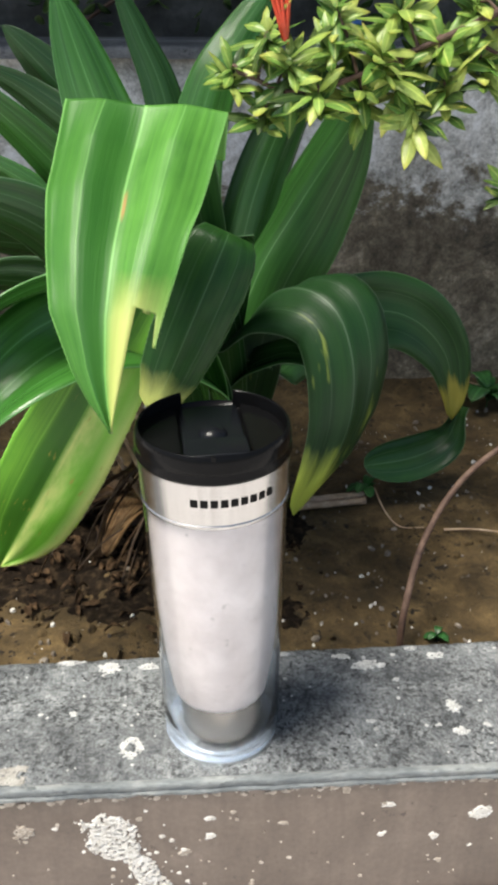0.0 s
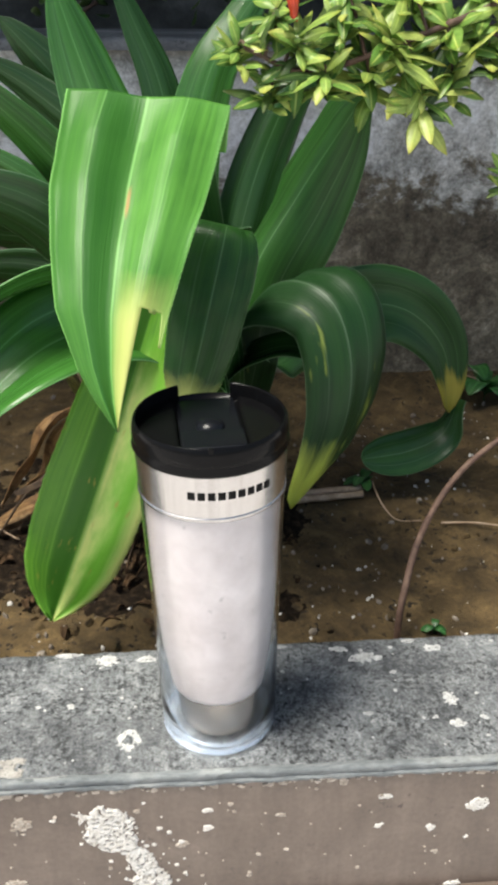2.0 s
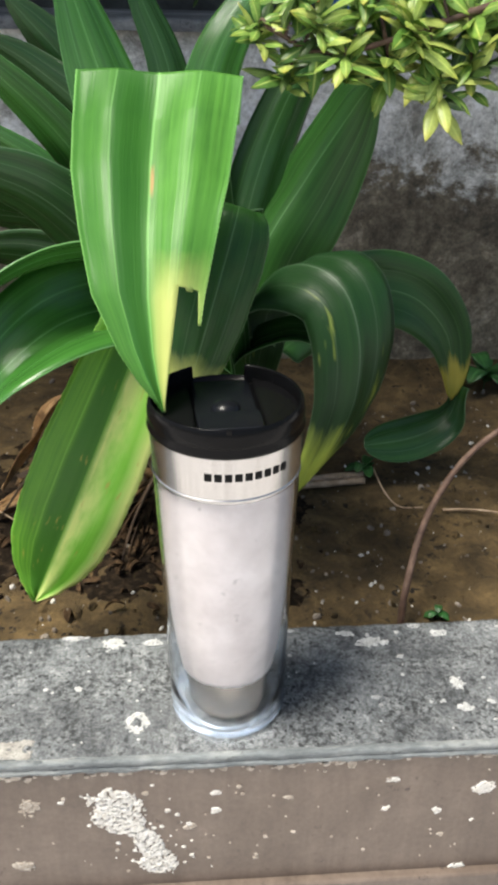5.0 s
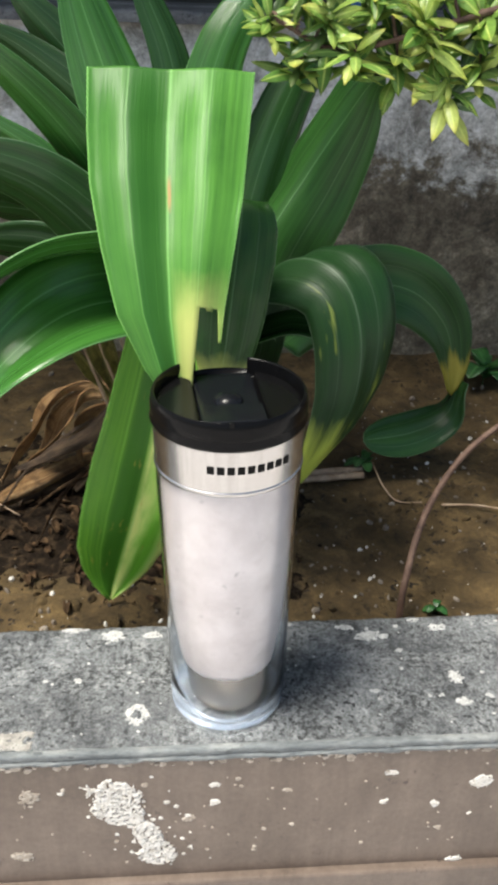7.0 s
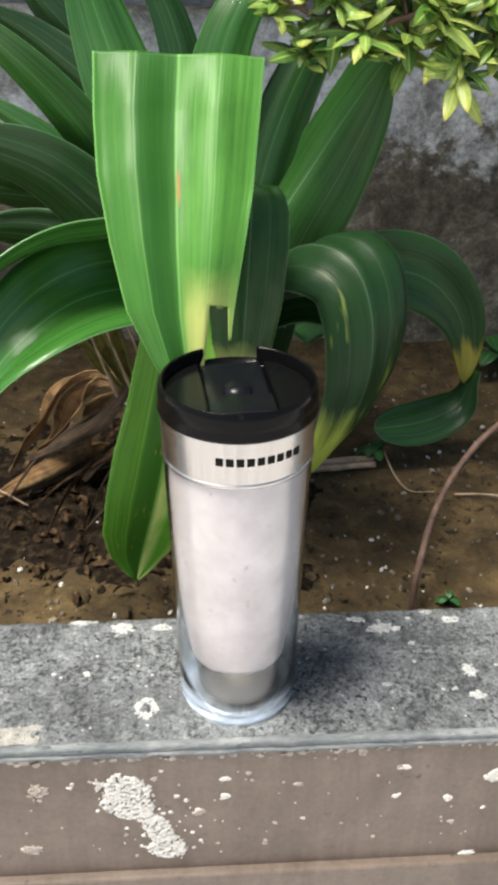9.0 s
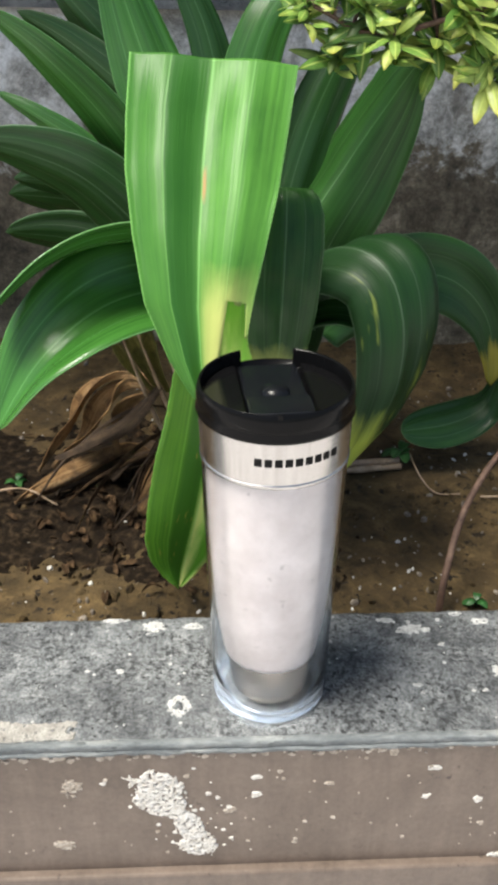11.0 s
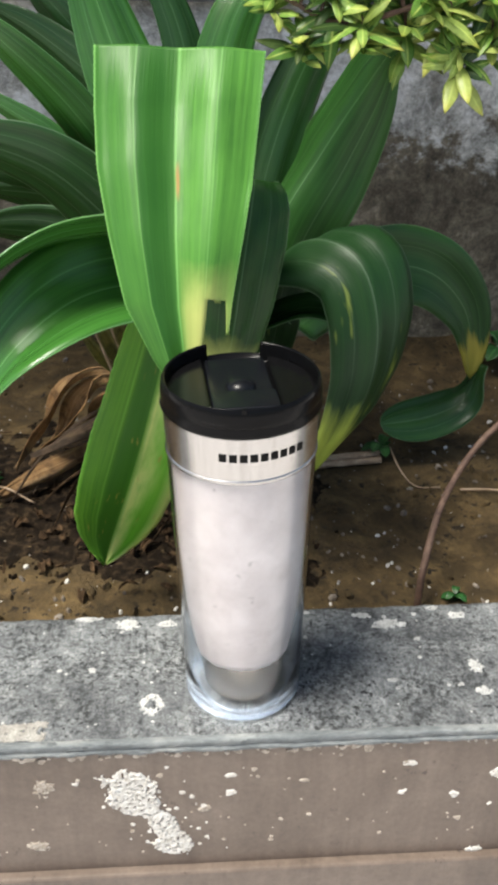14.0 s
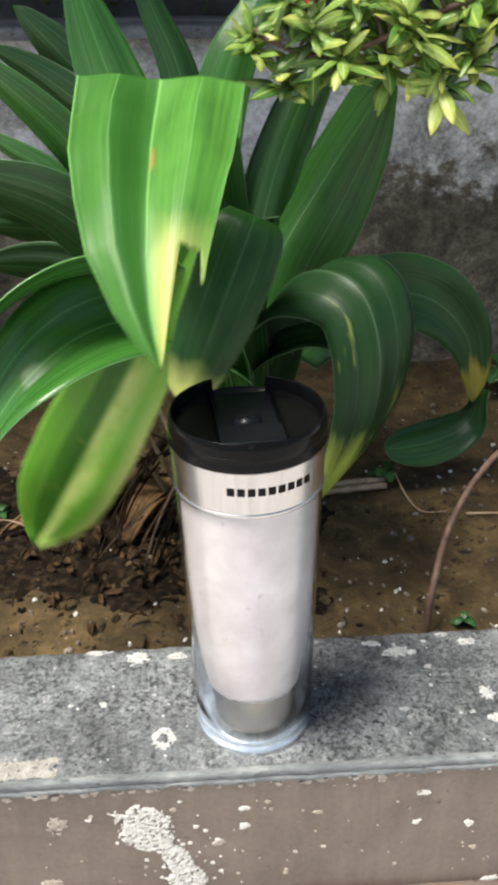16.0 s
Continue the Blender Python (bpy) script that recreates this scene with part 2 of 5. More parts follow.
        col = mix(t, band, col, yellow)
        edge = mix(t, 1.0, ramp(t, sep.outputs[0], [(0.82, (0, 0, 0)), (0.95, (0.9, 0.9, 0.9))]), ramp(t, ragged.outputs[0], [(0.3, (0, 0, 0)), (0.6, (1, 1, 1))]), "MULTIPLY")
        col = mix(t, edge, col, yellow)
        spots = mix(t, 1.0, ramp(t, noise_of(t, uv, 16, 2, 0.5), [(0.66, (0, 0, 0)), (0.74, (0.7, 0.7, 0.7))]), ramp(t, ragged.outputs[0], [(0.4, (0, 0, 0)), (0.6, (1, 1, 1))]), "MULTIPLY")
        col = mix(t, spots, col, (0.6, 0.5, 0.1))
    if patch:
        m4 = node(t, "ShaderNodeMapping", Scale=(4.0, 5, 1), Location=(2.3, 1.1, 0))
        t.links.new(uv, m4.inputs["Vector"])
        col = mix(t, ramp(t, noise_of(t, m4.outputs["Vector"], 1.0, 3, 0.6), [(0.66 - patch, (0, 0, 0)), (0.8 - patch, (0.8, 0.8, 0.8))]), col, yellow)
    t.links.new(col, b.inputs["Base Color"])
    b.inputs["Coat Weight"].default_value, b.inputs["Coat Roughness"].default_value = coat, 0.35
    bump(t, b, streak, 0.35, 0.0016)
    trans = t.nodes.new("ShaderNodeBsdfTranslucent")
    t.links.new(mix(t, 1.0, col, (0.9, 1.0, 0.4), "MULTIPLY"), trans.inputs["Color"])
    both = node(t, "ShaderNodeMixShader", Fac=thin)
    t.links.new(b.outputs[0], both.inputs[1])
    t.links.new(trans.outputs[0], both.inputs[2])
    t.links.new(both.outputs[0], t.nodes["Material Output"].inputs["Surface"])
    return m


YELLOW = (0.55, 0.52, 0.12)
LEAF = leaf_material("lily_leaf", (0.018, 0.08, 0.012), (0.062, 0.21, 0.034), YELLOW, 2.0, 0.0, 0.22)
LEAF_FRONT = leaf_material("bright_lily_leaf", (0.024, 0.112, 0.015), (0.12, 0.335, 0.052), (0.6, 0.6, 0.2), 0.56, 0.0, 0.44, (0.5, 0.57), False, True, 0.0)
LEAF_FRONT.node_tree.nodes["Principled BSDF"].inputs["Specular IOR Level"].default_value = 0.32
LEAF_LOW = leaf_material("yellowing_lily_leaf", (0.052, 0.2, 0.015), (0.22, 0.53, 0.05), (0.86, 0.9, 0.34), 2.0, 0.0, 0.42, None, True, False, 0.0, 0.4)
# LEAF_DEEP and LEAF_FAR: LEAF darkened, with the inner leaves' shade put in
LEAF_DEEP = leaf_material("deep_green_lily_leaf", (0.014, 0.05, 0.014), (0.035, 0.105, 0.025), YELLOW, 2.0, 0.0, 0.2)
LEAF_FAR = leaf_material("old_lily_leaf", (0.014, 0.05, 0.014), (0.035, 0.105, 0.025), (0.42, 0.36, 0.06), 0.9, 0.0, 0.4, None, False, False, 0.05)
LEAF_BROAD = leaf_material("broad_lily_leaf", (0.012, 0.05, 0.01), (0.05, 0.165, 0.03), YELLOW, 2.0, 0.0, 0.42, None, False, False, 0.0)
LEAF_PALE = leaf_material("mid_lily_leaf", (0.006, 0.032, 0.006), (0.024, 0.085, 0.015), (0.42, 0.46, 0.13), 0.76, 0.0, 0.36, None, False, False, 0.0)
# near-black green stands in for the foliage shade over the right arch
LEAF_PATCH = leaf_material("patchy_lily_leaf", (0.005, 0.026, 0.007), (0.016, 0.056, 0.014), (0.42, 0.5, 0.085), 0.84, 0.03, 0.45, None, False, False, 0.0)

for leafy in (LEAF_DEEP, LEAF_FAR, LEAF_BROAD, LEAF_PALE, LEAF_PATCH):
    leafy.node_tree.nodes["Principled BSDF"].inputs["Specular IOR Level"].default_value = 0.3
for earthy, gloss in ((HUMUS, 0.12), (HUSK, 0.12), (SOIL, 0.35)):
    earthy.node_tree.nodes["Principled BSDF"].inputs["Specular IOR Level"].default_value = gloss


def sprig_material(name, a, b_, c):
    m, t, b = material(name, 0.35)
    info = t.nodes.new("ShaderNodeObjectInfo")
    col = ramp(t, info.outputs["Random"], [(0.1, a), (0.5, b_), (0.9, c)])
    v = coords(t)
    col = mix(t, 0.5, col, ramp(t, noise_of(t, v, 160, 3), [(0.3, (0.3, 0.3, 0.3)), (0.7, (0.7, 0.7, 0.7))]), "OVERLAY")
    across = t.nodes.new("ShaderNodeSeparateXYZ")
    t.links.new(coords(t, (1, 1, 1), "UV"), across.inputs[0])
    rib = ramp(t, across.outputs[0], [(0.4, (0, 0, 0)), (0.5, (0.7, 0.7, 0.7)), (0.6, (0, 0, 0))])
    col = mix(t, rib, col, tuple(min(1, 1.3 * q + 0.03) for q in c))
    along = ramp(t, across.outputs[1], [(0.1, (0.7, 0.75, 0.65)), (0.7, (1, 1, 1)), (1.0, (1.0, 0.85, 0.6))])
    col = mix(t, 1.0, col, along, "MULTIPLY")
    t.links.new(col, b.inputs["Base Color"])
    trans = t.nodes.new("ShaderNodeBsdfTranslucent")
    t.links.new(col, trans.inputs["Color"])
    both = node(t, "ShaderNodeMixShader", Fac=0.35)
    t.links.new(b.outputs[0], both.inputs[1])
    t.links.new(trans.outputs[0], both.inputs[2])
    t.links.new(both.outputs[0], t.nodes["Material Output"].inputs["Surface"])
    return m


SPRIG = sprig_material("shrub_leaf", (0.14, 0.29, 0.055), (0.3, 0.49, 0.1), (0.58, 0.66, 0.18))
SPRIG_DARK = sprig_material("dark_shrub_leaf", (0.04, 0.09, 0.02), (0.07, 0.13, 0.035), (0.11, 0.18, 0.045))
WEED = sprig_material("weed_leaf", (0.03, 0.11, 0.03), (0.04, 0.15, 0.04), (0.06, 0.2, 0.05))


def plain(name, colour, rough, metal=0.0, grain=0.0, scale=200, stretch=(1, 1, 1)):
    m, t, b = material(name, rough, metal)
    v = coords(t, stretch)
    n = noise_of(t, v, scale, 4, 0.6)
    t.links.new(ramp(t, n, [(0.25, tuple(c * (1 - grain) for c in colour)), (0.75, tuple(min(1, c * (1 + grain)) for c in colour))]), b.inputs["Base Color"])
    return m, t, b


STEEL, st, sb = plain("brushed_steel", (0.5, 0.485, 0.48), 0.27, 1.0, 0.16, 300, (1, 1, 0.04))
bump(st, sb, noise_of(st, coords(st, (1, 1, 0.03)), 900, 3), 0.06, 0.0004)
CUP, ct, cb = plain("satin_steel_cup", (0.33, 0.285, 0.24), 0.25, 1.0, 0.06, 60)
LINER, lt, lb = material("pearly_liner", 0.34, 0.45)
lv = coords(lt)
pearl = ramp(lt, noise_of(lt, lv, 26, 5, 0.6), [(0.3, (0.49, 0.42, 0.395)), (0.7, (0.77, 0.685, 0.65))])
pearl = mix(lt, ramp(lt, noise_of(lt, lv, 150, 2, 0.5), [(0.68, (0, 0, 0)), (0.74, (0.5, 0.5, 0.5))]), pearl, (0.26, 0.23, 0.215))
lt.links.new(pearl, lb.inputs["Base Color"])
bump(lt, lb, noise_of(lt, lv, 45, 4), 0.08, 0.002)
BLACK, bt, bb = plain("black_plastic", (0.004, 0.004, 0.0044), 0.16, 0.0, 0.2)
bb.inputs["Specular IOR Level"].default_value = 0.11
bump(bt, bb, noise_of(bt, coords(bt), 900, 3), 0.08, 0.0004)
SMOKE, _, smb = plain("smoky_plastic", (0.006, 0.0068, 0.0085), 0.26)
smb.inputs["Specular IOR Level"].default_value = 0.2
INK, _, ib = plain("black_ink", (0.006, 0.006, 0.006), 0.6)
ib.inputs["Specular IOR Level"].default_value = 0.1
RED, _, _ = plain("red_petal", (0.62, 0.07, 0.03), 0.5, 0.0, 0.3)
BLUE, _, _ = plain("blue_plastic", (0.05, 0.16, 0.45), 0.5)

ACRYLIC, at_, ab = material("clear_acrylic", 0.04)
ab.inputs["Base Color"].default_value = (0.9, 0.94, 0.99, 1)
ab.inputs["Transmission Weight"].default_value = 1.0
ab.inputs["IOR"].default_value = 1.32
t_n = noise_of(at_, coords(at_), 25, 3)
at_.links.new(ramp(at_, t_n, [(0.3, (0.03, 0.03, 0.03)), (0.8, (0.12, 0.12, 0.12))]), ab.inputs["Roughness"])


RING, rt, rb = material("milky_acrylic_ring", 0.12)
rb.inputs["Base Color"].default_value = (0.6, 0.68, 0.8, 1)
rb.inputs["Transmission Weight"].default_value = 0.85
rt.links.new(ramp(rt, noise_of(rt, coords(rt), 60, 3), [(0.3, (0.08, 0.08, 0.08)), (0.7, (0.25, 0.25, 0.25))]), rb.inputs["Roughness"])


# ---- mesh helpers ----
def mesh_of(name, bm, mat, smooth=True):
    me = bpy.data.meshes.new(name)
    bm.normal_update()
    bm.to_mesh(me)
    bm.free()
    me.materials.append(mat)
    if smooth:
        me.polygons.foreach_set("use_smooth", [True] * len(me.polygons))
    return me


def part(name, bm, mat, parent=None, label="", smooth=True, at=(0, 0, 0)):
    ob = new(name, mesh_of(name, bm, mat, smooth))
    ob.parent = parent
    ob.location = at
    return tagged(ob, label)


def piece(name, me, parent, m):
    ob = new(name, me)
    ob.parent = parent
    ob.matrix_basis = m
    return ob


def crisp(profile, closed):
    """Short supporting edges beside the sharp corners of a profile."""
    pts, n, out = [Vector(p) for p in profile], len(profile), []
    for i, p in enumerate(pts):
        if not closed and i in (0, n - 1):
            out.append(p)
            continue
        a, b = pts[i - 1] - p, pts[(i + 1) % n] - p
        if a.length < 1e-6 or b.length < 1e-6 or a.angle(b) > radians(150):
            out.append(p)
            continue
        out += [p + a.normalized() * min(0.0003, a.length * 0.3), p, p + b.normalized() * min(0.0003, b.length * 0.3)]
    return [(q.x, q.y) for q in out]


def revolve(profile, segs=96, skip=None, closed=False):
    """A lathe round z; skip: the angles (from, to) in degrees left open."""
    profile = crisp(profile, closed)
    bm = bmesh.new()
    rings = []
    for i in range(segs + (1 if skip else 0)):
        if skip:
            a = radians(skip[1] + (360 - (skip[1] - skip[0])) * i / segs)
        else:
            a = 2 * math.pi * i / segs
        rings.append([bm.verts.new((r * math.cos(a), r * math.sin(a), z)) for r, z in profile])
    n = len(profile)
    for i in range(segs):
        a, b = rings[i], rings[(i + 1) % len(rings)]
        for k in range(n if closed else n - 1):
            q = (a[k], b[k], b[(k + 1) % n], a[(k + 1) % n])
            bm.faces.new(q)
    if skip and closed:
        bm.faces.new(rings[0][::-1])
        bm.faces.new(rings[-1])
    bmesh.ops.remove_doubles(bm, verts=bm.verts, dist=1e-6)
    bmesh.ops.recalc_face_normals(bm, faces=bm.faces)
    return bm


def box(x0, x1, y0, y1, z0, z1, bevel=0.0, segs=2):
    bm = bmesh.new()
    bmesh.ops.create_cube(bm, size=1.0)
    for v in bm.verts:
        v.co = ((x0 + x1) / 2 + v.co.x * (x1 - x0), (y0 + y1) / 2 + v.co.y * (y1 - y0), (z0 + z1) / 2 + v.co.z * (z1 - z0))
    if bevel:
        bmesh.ops.bevel(bm, geom=bm.edges[:], offset=bevel, segments=segs, affect="EDGES", profile=0.6)
    return bm


def spline(points, n):
    """n + 1 places evenly along a smooth curve through the points."""
    p = [Vector(q) for q in points]
    p = [2 * p[0] - p[1]] + p + [2 * p[-1] - p[-2]]
    dense = []
    for i in range(1, len(p) - 2):
        for k in range(24):
            t = k / 24
            dense.append(0.5 * ((2 * p[i]) + (p[i + 1] - p[i - 1]) * t + (2 * p[i - 1] - 5 * p[i] + 4 * p[i + 1] - p[i + 2]) * t * t
                                + (3 * p[i] - p[i - 1] - 3 * p[i + 1] + p[i + 2]) * t ** 3))
    dense.append(p[-2])
    run = [0.0]
    for a, b in zip(dense, dense[1:]):
        run.append(run[-1] + (b - a).length)
    out, j = [], 0
    for i in range(n + 1):
        s = run[-1] * i / n
        while j < len(run) - 2 and run[j + 1] < s:
            j += 1
        f = (s - run[j]) / max(1e-9, run[j + 1] - run[j])
        out.append(dense[j].lerp(dense[j + 1], f))
    return out


def tube(points, radius, n=24, sides=8, end=1.0, wobble=0.0):
    bm = bmesh.new()
    path = spline(points, n)
    rings = []
    for i, c in enumerate(path):
        d = (path[min(i + 1, n)] - path[max(i - 1, 0)]).normalized()
        u = d.cross(Vector((0.31, 0.2, 0.93))).normalized()
        w = d.cross(u)
        r = radius * (1 + (end - 1) * i / n) * (1 + wobble * noise.noise(c * 60))
        rings.append([bm.verts.new(c + r * (u * math.cos(2 * math.pi * k / sides) + w * math.sin(2 * math.pi * k / sides))) for k in range(sides)])
    for a, b in zip(rings, rings[1:]):
        for k in range(sides):
            bm.faces.new((a[k], a[(k + 1) % sides], b[(k + 1) % sides], b[k]))
    bm.faces.new(rings[0][::-1])
    bm.faces.new(rings[-1])
    bmesh.ops.recalc_face_normals(bm, faces=bm.faces)
    return bm


def thicken(bm, thick):
    """Give a sheet a back and a rim."""
    bm.normal_update()
    bmesh.ops.solidify(bm, geom=bm.faces[:], thickness=thick)
    return bm


def strap(points, width, side, fold=0.25, base=0.55, peak=0.5, tip=0.5, n=30, across=8, wave=0.0, twist=0.0, thick=0.0009):
    """A strap leaf along a curve: a shallow channel with a midrib, widest at peak, drawn out to a tip."""
    bm = bmesh.new()
    uv = bm.loops.layers.uv.new("UVMap")
    path = spline(points, n)
    rows, coord = [], {}
    for i, c in enumerate(path):
        s = i / n
        d = (path[min(i + 1, n)] - path[max(i - 1, 0)]).normalized()
        b = Vector(side)
        b = (b - d * b.dot(d)).normalized()
        if twist:
            b = Matrix.Rotation(radians(twist) * s, 3, d) @ b
        nrm = d.cross(b)
        if s < peak:
            w = base + (1 - base) * math.sin(math.pi / 2 * s / peak)
        else:
            w = max(0.0, 1 - ((s - peak) / (1 - peak)) ** 2.2) ** tip
        w = max(w, 0.012) * width / 2
        row = []
        for k in range(across + 1):
            u = 2 * k / across - 1
            lift = fold * w * (abs(u) ** 1.3) + 0.04 * w * math.cos(3 * math.pi * u) + wave * width * math.sin(9 * s + 2 * u) * abs(u)
            v = bm.verts.new(c + b * (u * w) + nrm * lift)
            coord[v] = (k / across, s)
            row.append(v)
        rows.append(row)
    for a, b in zip(rows, rows[1:]):
        for k in range(across):
            f = bm.faces.new((a[k], a[k + 1], b[k + 1], b[k]))
            for loop in f.loops:
                loop[uv].uv = coord[loop.vert]
    return thicken(bm, thick)


# ---- planter wall, soil, rear wall, paving ----
def rough_block(x0, x1, y0, y1, z0, z1, step, amount, slant=0.0):
    """A long block with uneven, worn arrises; slant: how far its back edge drifts from end to end."""
    bm = bmesh.new()
    nx = int((x1 - x0) / step)
    ring = [(y0, z0), (y0, (z0 + z1) / 2), (y0, z1 - 0.003), (y0 + 0.0015, z1 - 0.001), (y0 + 0.005, z1)]
    ring += [(y0 + (y1 - y0) * f, z1) for f in (0.2, 0.4, 0.6, 0.8)]
    ring += [(y1 - 0.005, z1), (y1 - 0.001, z1 - 0.0015), (y1, z1 - 0.005), (y1, z0)]
    rows = []
    for i in range(nx + 1):
        x = x0 + (x1 - x0) * i / nx
        row = []
        for y, z in ring:
            f = (y - y0) / (y1 - y0)
            p = Vector((x, y + slant * f * (x - x0) / (x1 - x0), z))
            k = amount * (0.4 if z > z1 - 0.0005 else 1.0)
            p += Vector((0, noise.noise(p * 90 + Vector((3, 0, 0))) * k * (0.35 if f < 0.1 else 1.0), noise.noise(p * 70) * k * 0.6))
            row.append(bm.verts.new(p))
        rows.append(row)
    for a, b in zip(rows, rows[1:]):
        for k in range(len(ring) - 1):
            bm.faces.new((a[k], b[k], b[k + 1], a[k + 1]))
    bm.faces.new(rows[0])
    bm.faces.new(rows[-1][::-1])
    bmesh.ops.recalc_face_normals(bm, faces=bm.faces)
    return bm


def blob(cx, cy, r, seed, thick, ring=False, stretch=1.0, n=18):
    """An uneven flat flake of plaster in the x-y plane."""
    bm = bmesh.new()
    rnd = random.Random(seed)
    off = rnd.random() * 50
    outer = []
    for i in range(n):
        a = 2 * math.pi * i / n
        q = r * (0.75 + 0.42 * noise.noise(Vector((math.cos(a) * 1.6 + off, math.sin(a) * 1.6, off))) + 0.12 * rnd.random())
        outer.append((cx + q * stretch * math.cos(a), cy + q * math.sin(a)))
    top = [bm.verts.new((x, y, thick)) for x, y in outer]
    low = [bm.verts.new((cx + (x - cx) * 1.06, cy + (y - cy) * 1.06, -0.0012)) for x, y in outer]
    for i in range(n):
        bm.faces.new((low[i], low[(i + 1) % n], top[(i + 1) % n], top[i]))
    if ring:
        inn = [bm.verts.new((cx + (x - cx) * 0.45, cy + (y - cy) * 0.45, thick)) for x, y in outer]
        deep = [bm.verts.new((cx + (x - cx) * 0.4, cy + (y - cy) * 0.4, -0.0012)) for x, y in outer]
        for i in range(n):
            j = (i + 1) % n
            bm.faces.new((top[i], top[j], inn[j], inn[i]))
            bm.faces.new((inn[i], inn[j], deep[j], deep[i]))
    else:
        hub = bm.verts.new((cx, cy, thick * 1.2))
        for i in range(n):
            bm.faces.new((top[i], top[(i + 1) % n], hub))
    bmesh.ops.recalc_face_normals(bm, faces=bm.faces)
    return bm


X0, X1 = -1.6, 1.6
YAW = 0.038
planter = tagged(new("planter_wall"), "low brown-painted planter wall with a weathered grey cement coping", "wall", kind="structure")
planter.location, planter.rotation_euler.z = (0, 0.006, -0.007), math.atan(YAW)
FRONT = -0.0495


def front_lip(x0, x1, step):
    """The mortar arris along the coping: a smooth top, a rounded nose and a ragged lower edge."""
    bm = bmesh.new()
    nx = int((x1 - x0) / step)
    rows = []
    for i in range(nx + 1):
        x = x0 + (x1 - x0) * i / nx
        w = 0.0008 * noise.noise(Vector((x * 45, 0, 0))) + 0.0005 * noise.noise(Vector((x * 160, 3, 0)))
        rag = 0.0016 * noise.noise(Vector((x * 70, 7, 0))) + 0.001 * noise.noise(Vector((x * 240, 9, 0)))
        back = 0.0012 * noise.noise(Vector((x * 60, 1, 5)))
        ring = [(0.003 + back, -0.002), (0.0032 + back, 0.0001), (0.0026 + back, 0.0006), (-0.0004 + w, 0.0006), (-0.0014 + w, 0.0002), (-0.0018 + w, -0.001), (-0.0018 + w, -0.0038), (-0.0008 + w, -0.0044), (-0.0022 + w, -0.005),
                (-0.0027 + w * 1.5, -0.0075 + rag), (-0.0014, -0.0092 + rag), (0.001, -0.0095 + rag)]
        rows.append([bm.verts.new((x, FRONT + y, z)) for y, z in ring])
    for a, b in zip(rows, rows[1:]):
        for k in range(len(a) - 1):
            bm.faces.new((a[k], b[k], b[k + 1], a[k + 1]))
    bmesh.ops.recalc_face_normals(bm, faces=bm.faces)
    return bm


def coping_block():
    """The coping's slab: a slightly wavy top with fine relief, broken along its back arris."""
    bm = bmesh.new()
    ys = [FRONT + 0.001, FRONT + 0.006, -0.03, -0.015, 0.0, 0.015, 0.03, 0.045, 0.056, 0.062, 0.0655, 0.067, 0.067]
    xs = [X0 + (X1 - X0) * i / 400 for i in range(401)]
    rows = []
    for x in xs:
        row = []
        for n, y in enumerate(ys):
            z = 0.00025 * noise.noise(Vector((x * 40, y * 40, 2)))
            y += 0.0115 * x * n / 12
            if n >= 9:
                y += 0.0016 * noise.noise(Vector((x * 80, y * 50, 3))) + 0.0008 * noise.noise(Vector((x * 200, 0, 4)))
                z -= (0.0002, 0.001, 0.004, 0.014)[n - 9]
            row.append(bm.verts.new((x, y, z)))
        rows.append(row)
    for a, b in zip(rows, rows[1:]):
        for k in range(len(ys) - 1):
            bm.faces.new((a[k], b[k], b[k + 1], a[k + 1]))
    bmesh.ops.recalc_face_normals(bm, faces=bm.faces)
    return bm


def crumb(width, height, seed, thick, cell=0.0006, shape=None, rag=0.55, pores=0.0):
    """A flake of crumbling plaster in the x-y plane: ragged outline, pitted top; shape(u, v) under 0 is inside."""
    bm = bmesh.new()
    off = Vector((seed * 3.7, seed * 1.3, 0))
    nx, ny = int(width / cell) + 2, int(height / cell) + 2
    grid, solid = {}, {}
    for i in range(nx):
        for j in range(ny):
            x, y = (i + 0.5 - nx / 2) * cell, (j + 0.5 - ny / 2) * cell
            u, v = 2 * x / width, 2 * y / height
            d = shape(u, v) if shape else math.hypot(u, v) - 0.75
            p = Vector((x, y, 0))
            big = max(width, height)
            d += rag * (0.6 * noise.noise(p * (2.6 / big) + off) + 0.35 * noise.noise(p * (9 / big) + off) + 0.25 * noise.noise(p * 420 + off))
            if d < 0 and noise.noise(p * 520 - off) < 0.62 - pores:
                solid[i, j] = min(1.0, -d * 4)
    def corner(i, j):
        if (i, j) not in grid:
            x, y = (i - nx / 2) * cell, (j - ny / 2) * cell
            near = [solid.get((i + a, j + b)) for a in (-1, 0) for b in (-1, 0)]
            rim = any(q is None for q in near)
            p = Vector((x, y, 0))
            jig = Vector((noise.noise(p * 900 + off), noise.noise(p * 900 - off), 0)) * cell * 0.45
            h = -0.0006 if rim else thick * (0.75 + 0.5 * noise.noise(p * 380 + off) + 0.35 * noise.noise(p * 900 + off))
            grid[i, j] = bm.verts.new((x + jig.x, y + jig.y, h))
        return grid[i, j]
    for i, j in solid:
        bm.faces.new((corner(i, j), corner(i + 1, j), corner(i + 1, j + 1), corner(i, j + 1)))
    bmesh.ops.recalc_face_normals(bm, faces=bm.faces)
    return bm


coping = part("coping", coping_block(), COPING, planter, "grey cement coping with dark lichen and pale chips")
part("coping_lip", front_lip(X0, X1, 0.003), LIP, planter, "pale broken mortar edge")
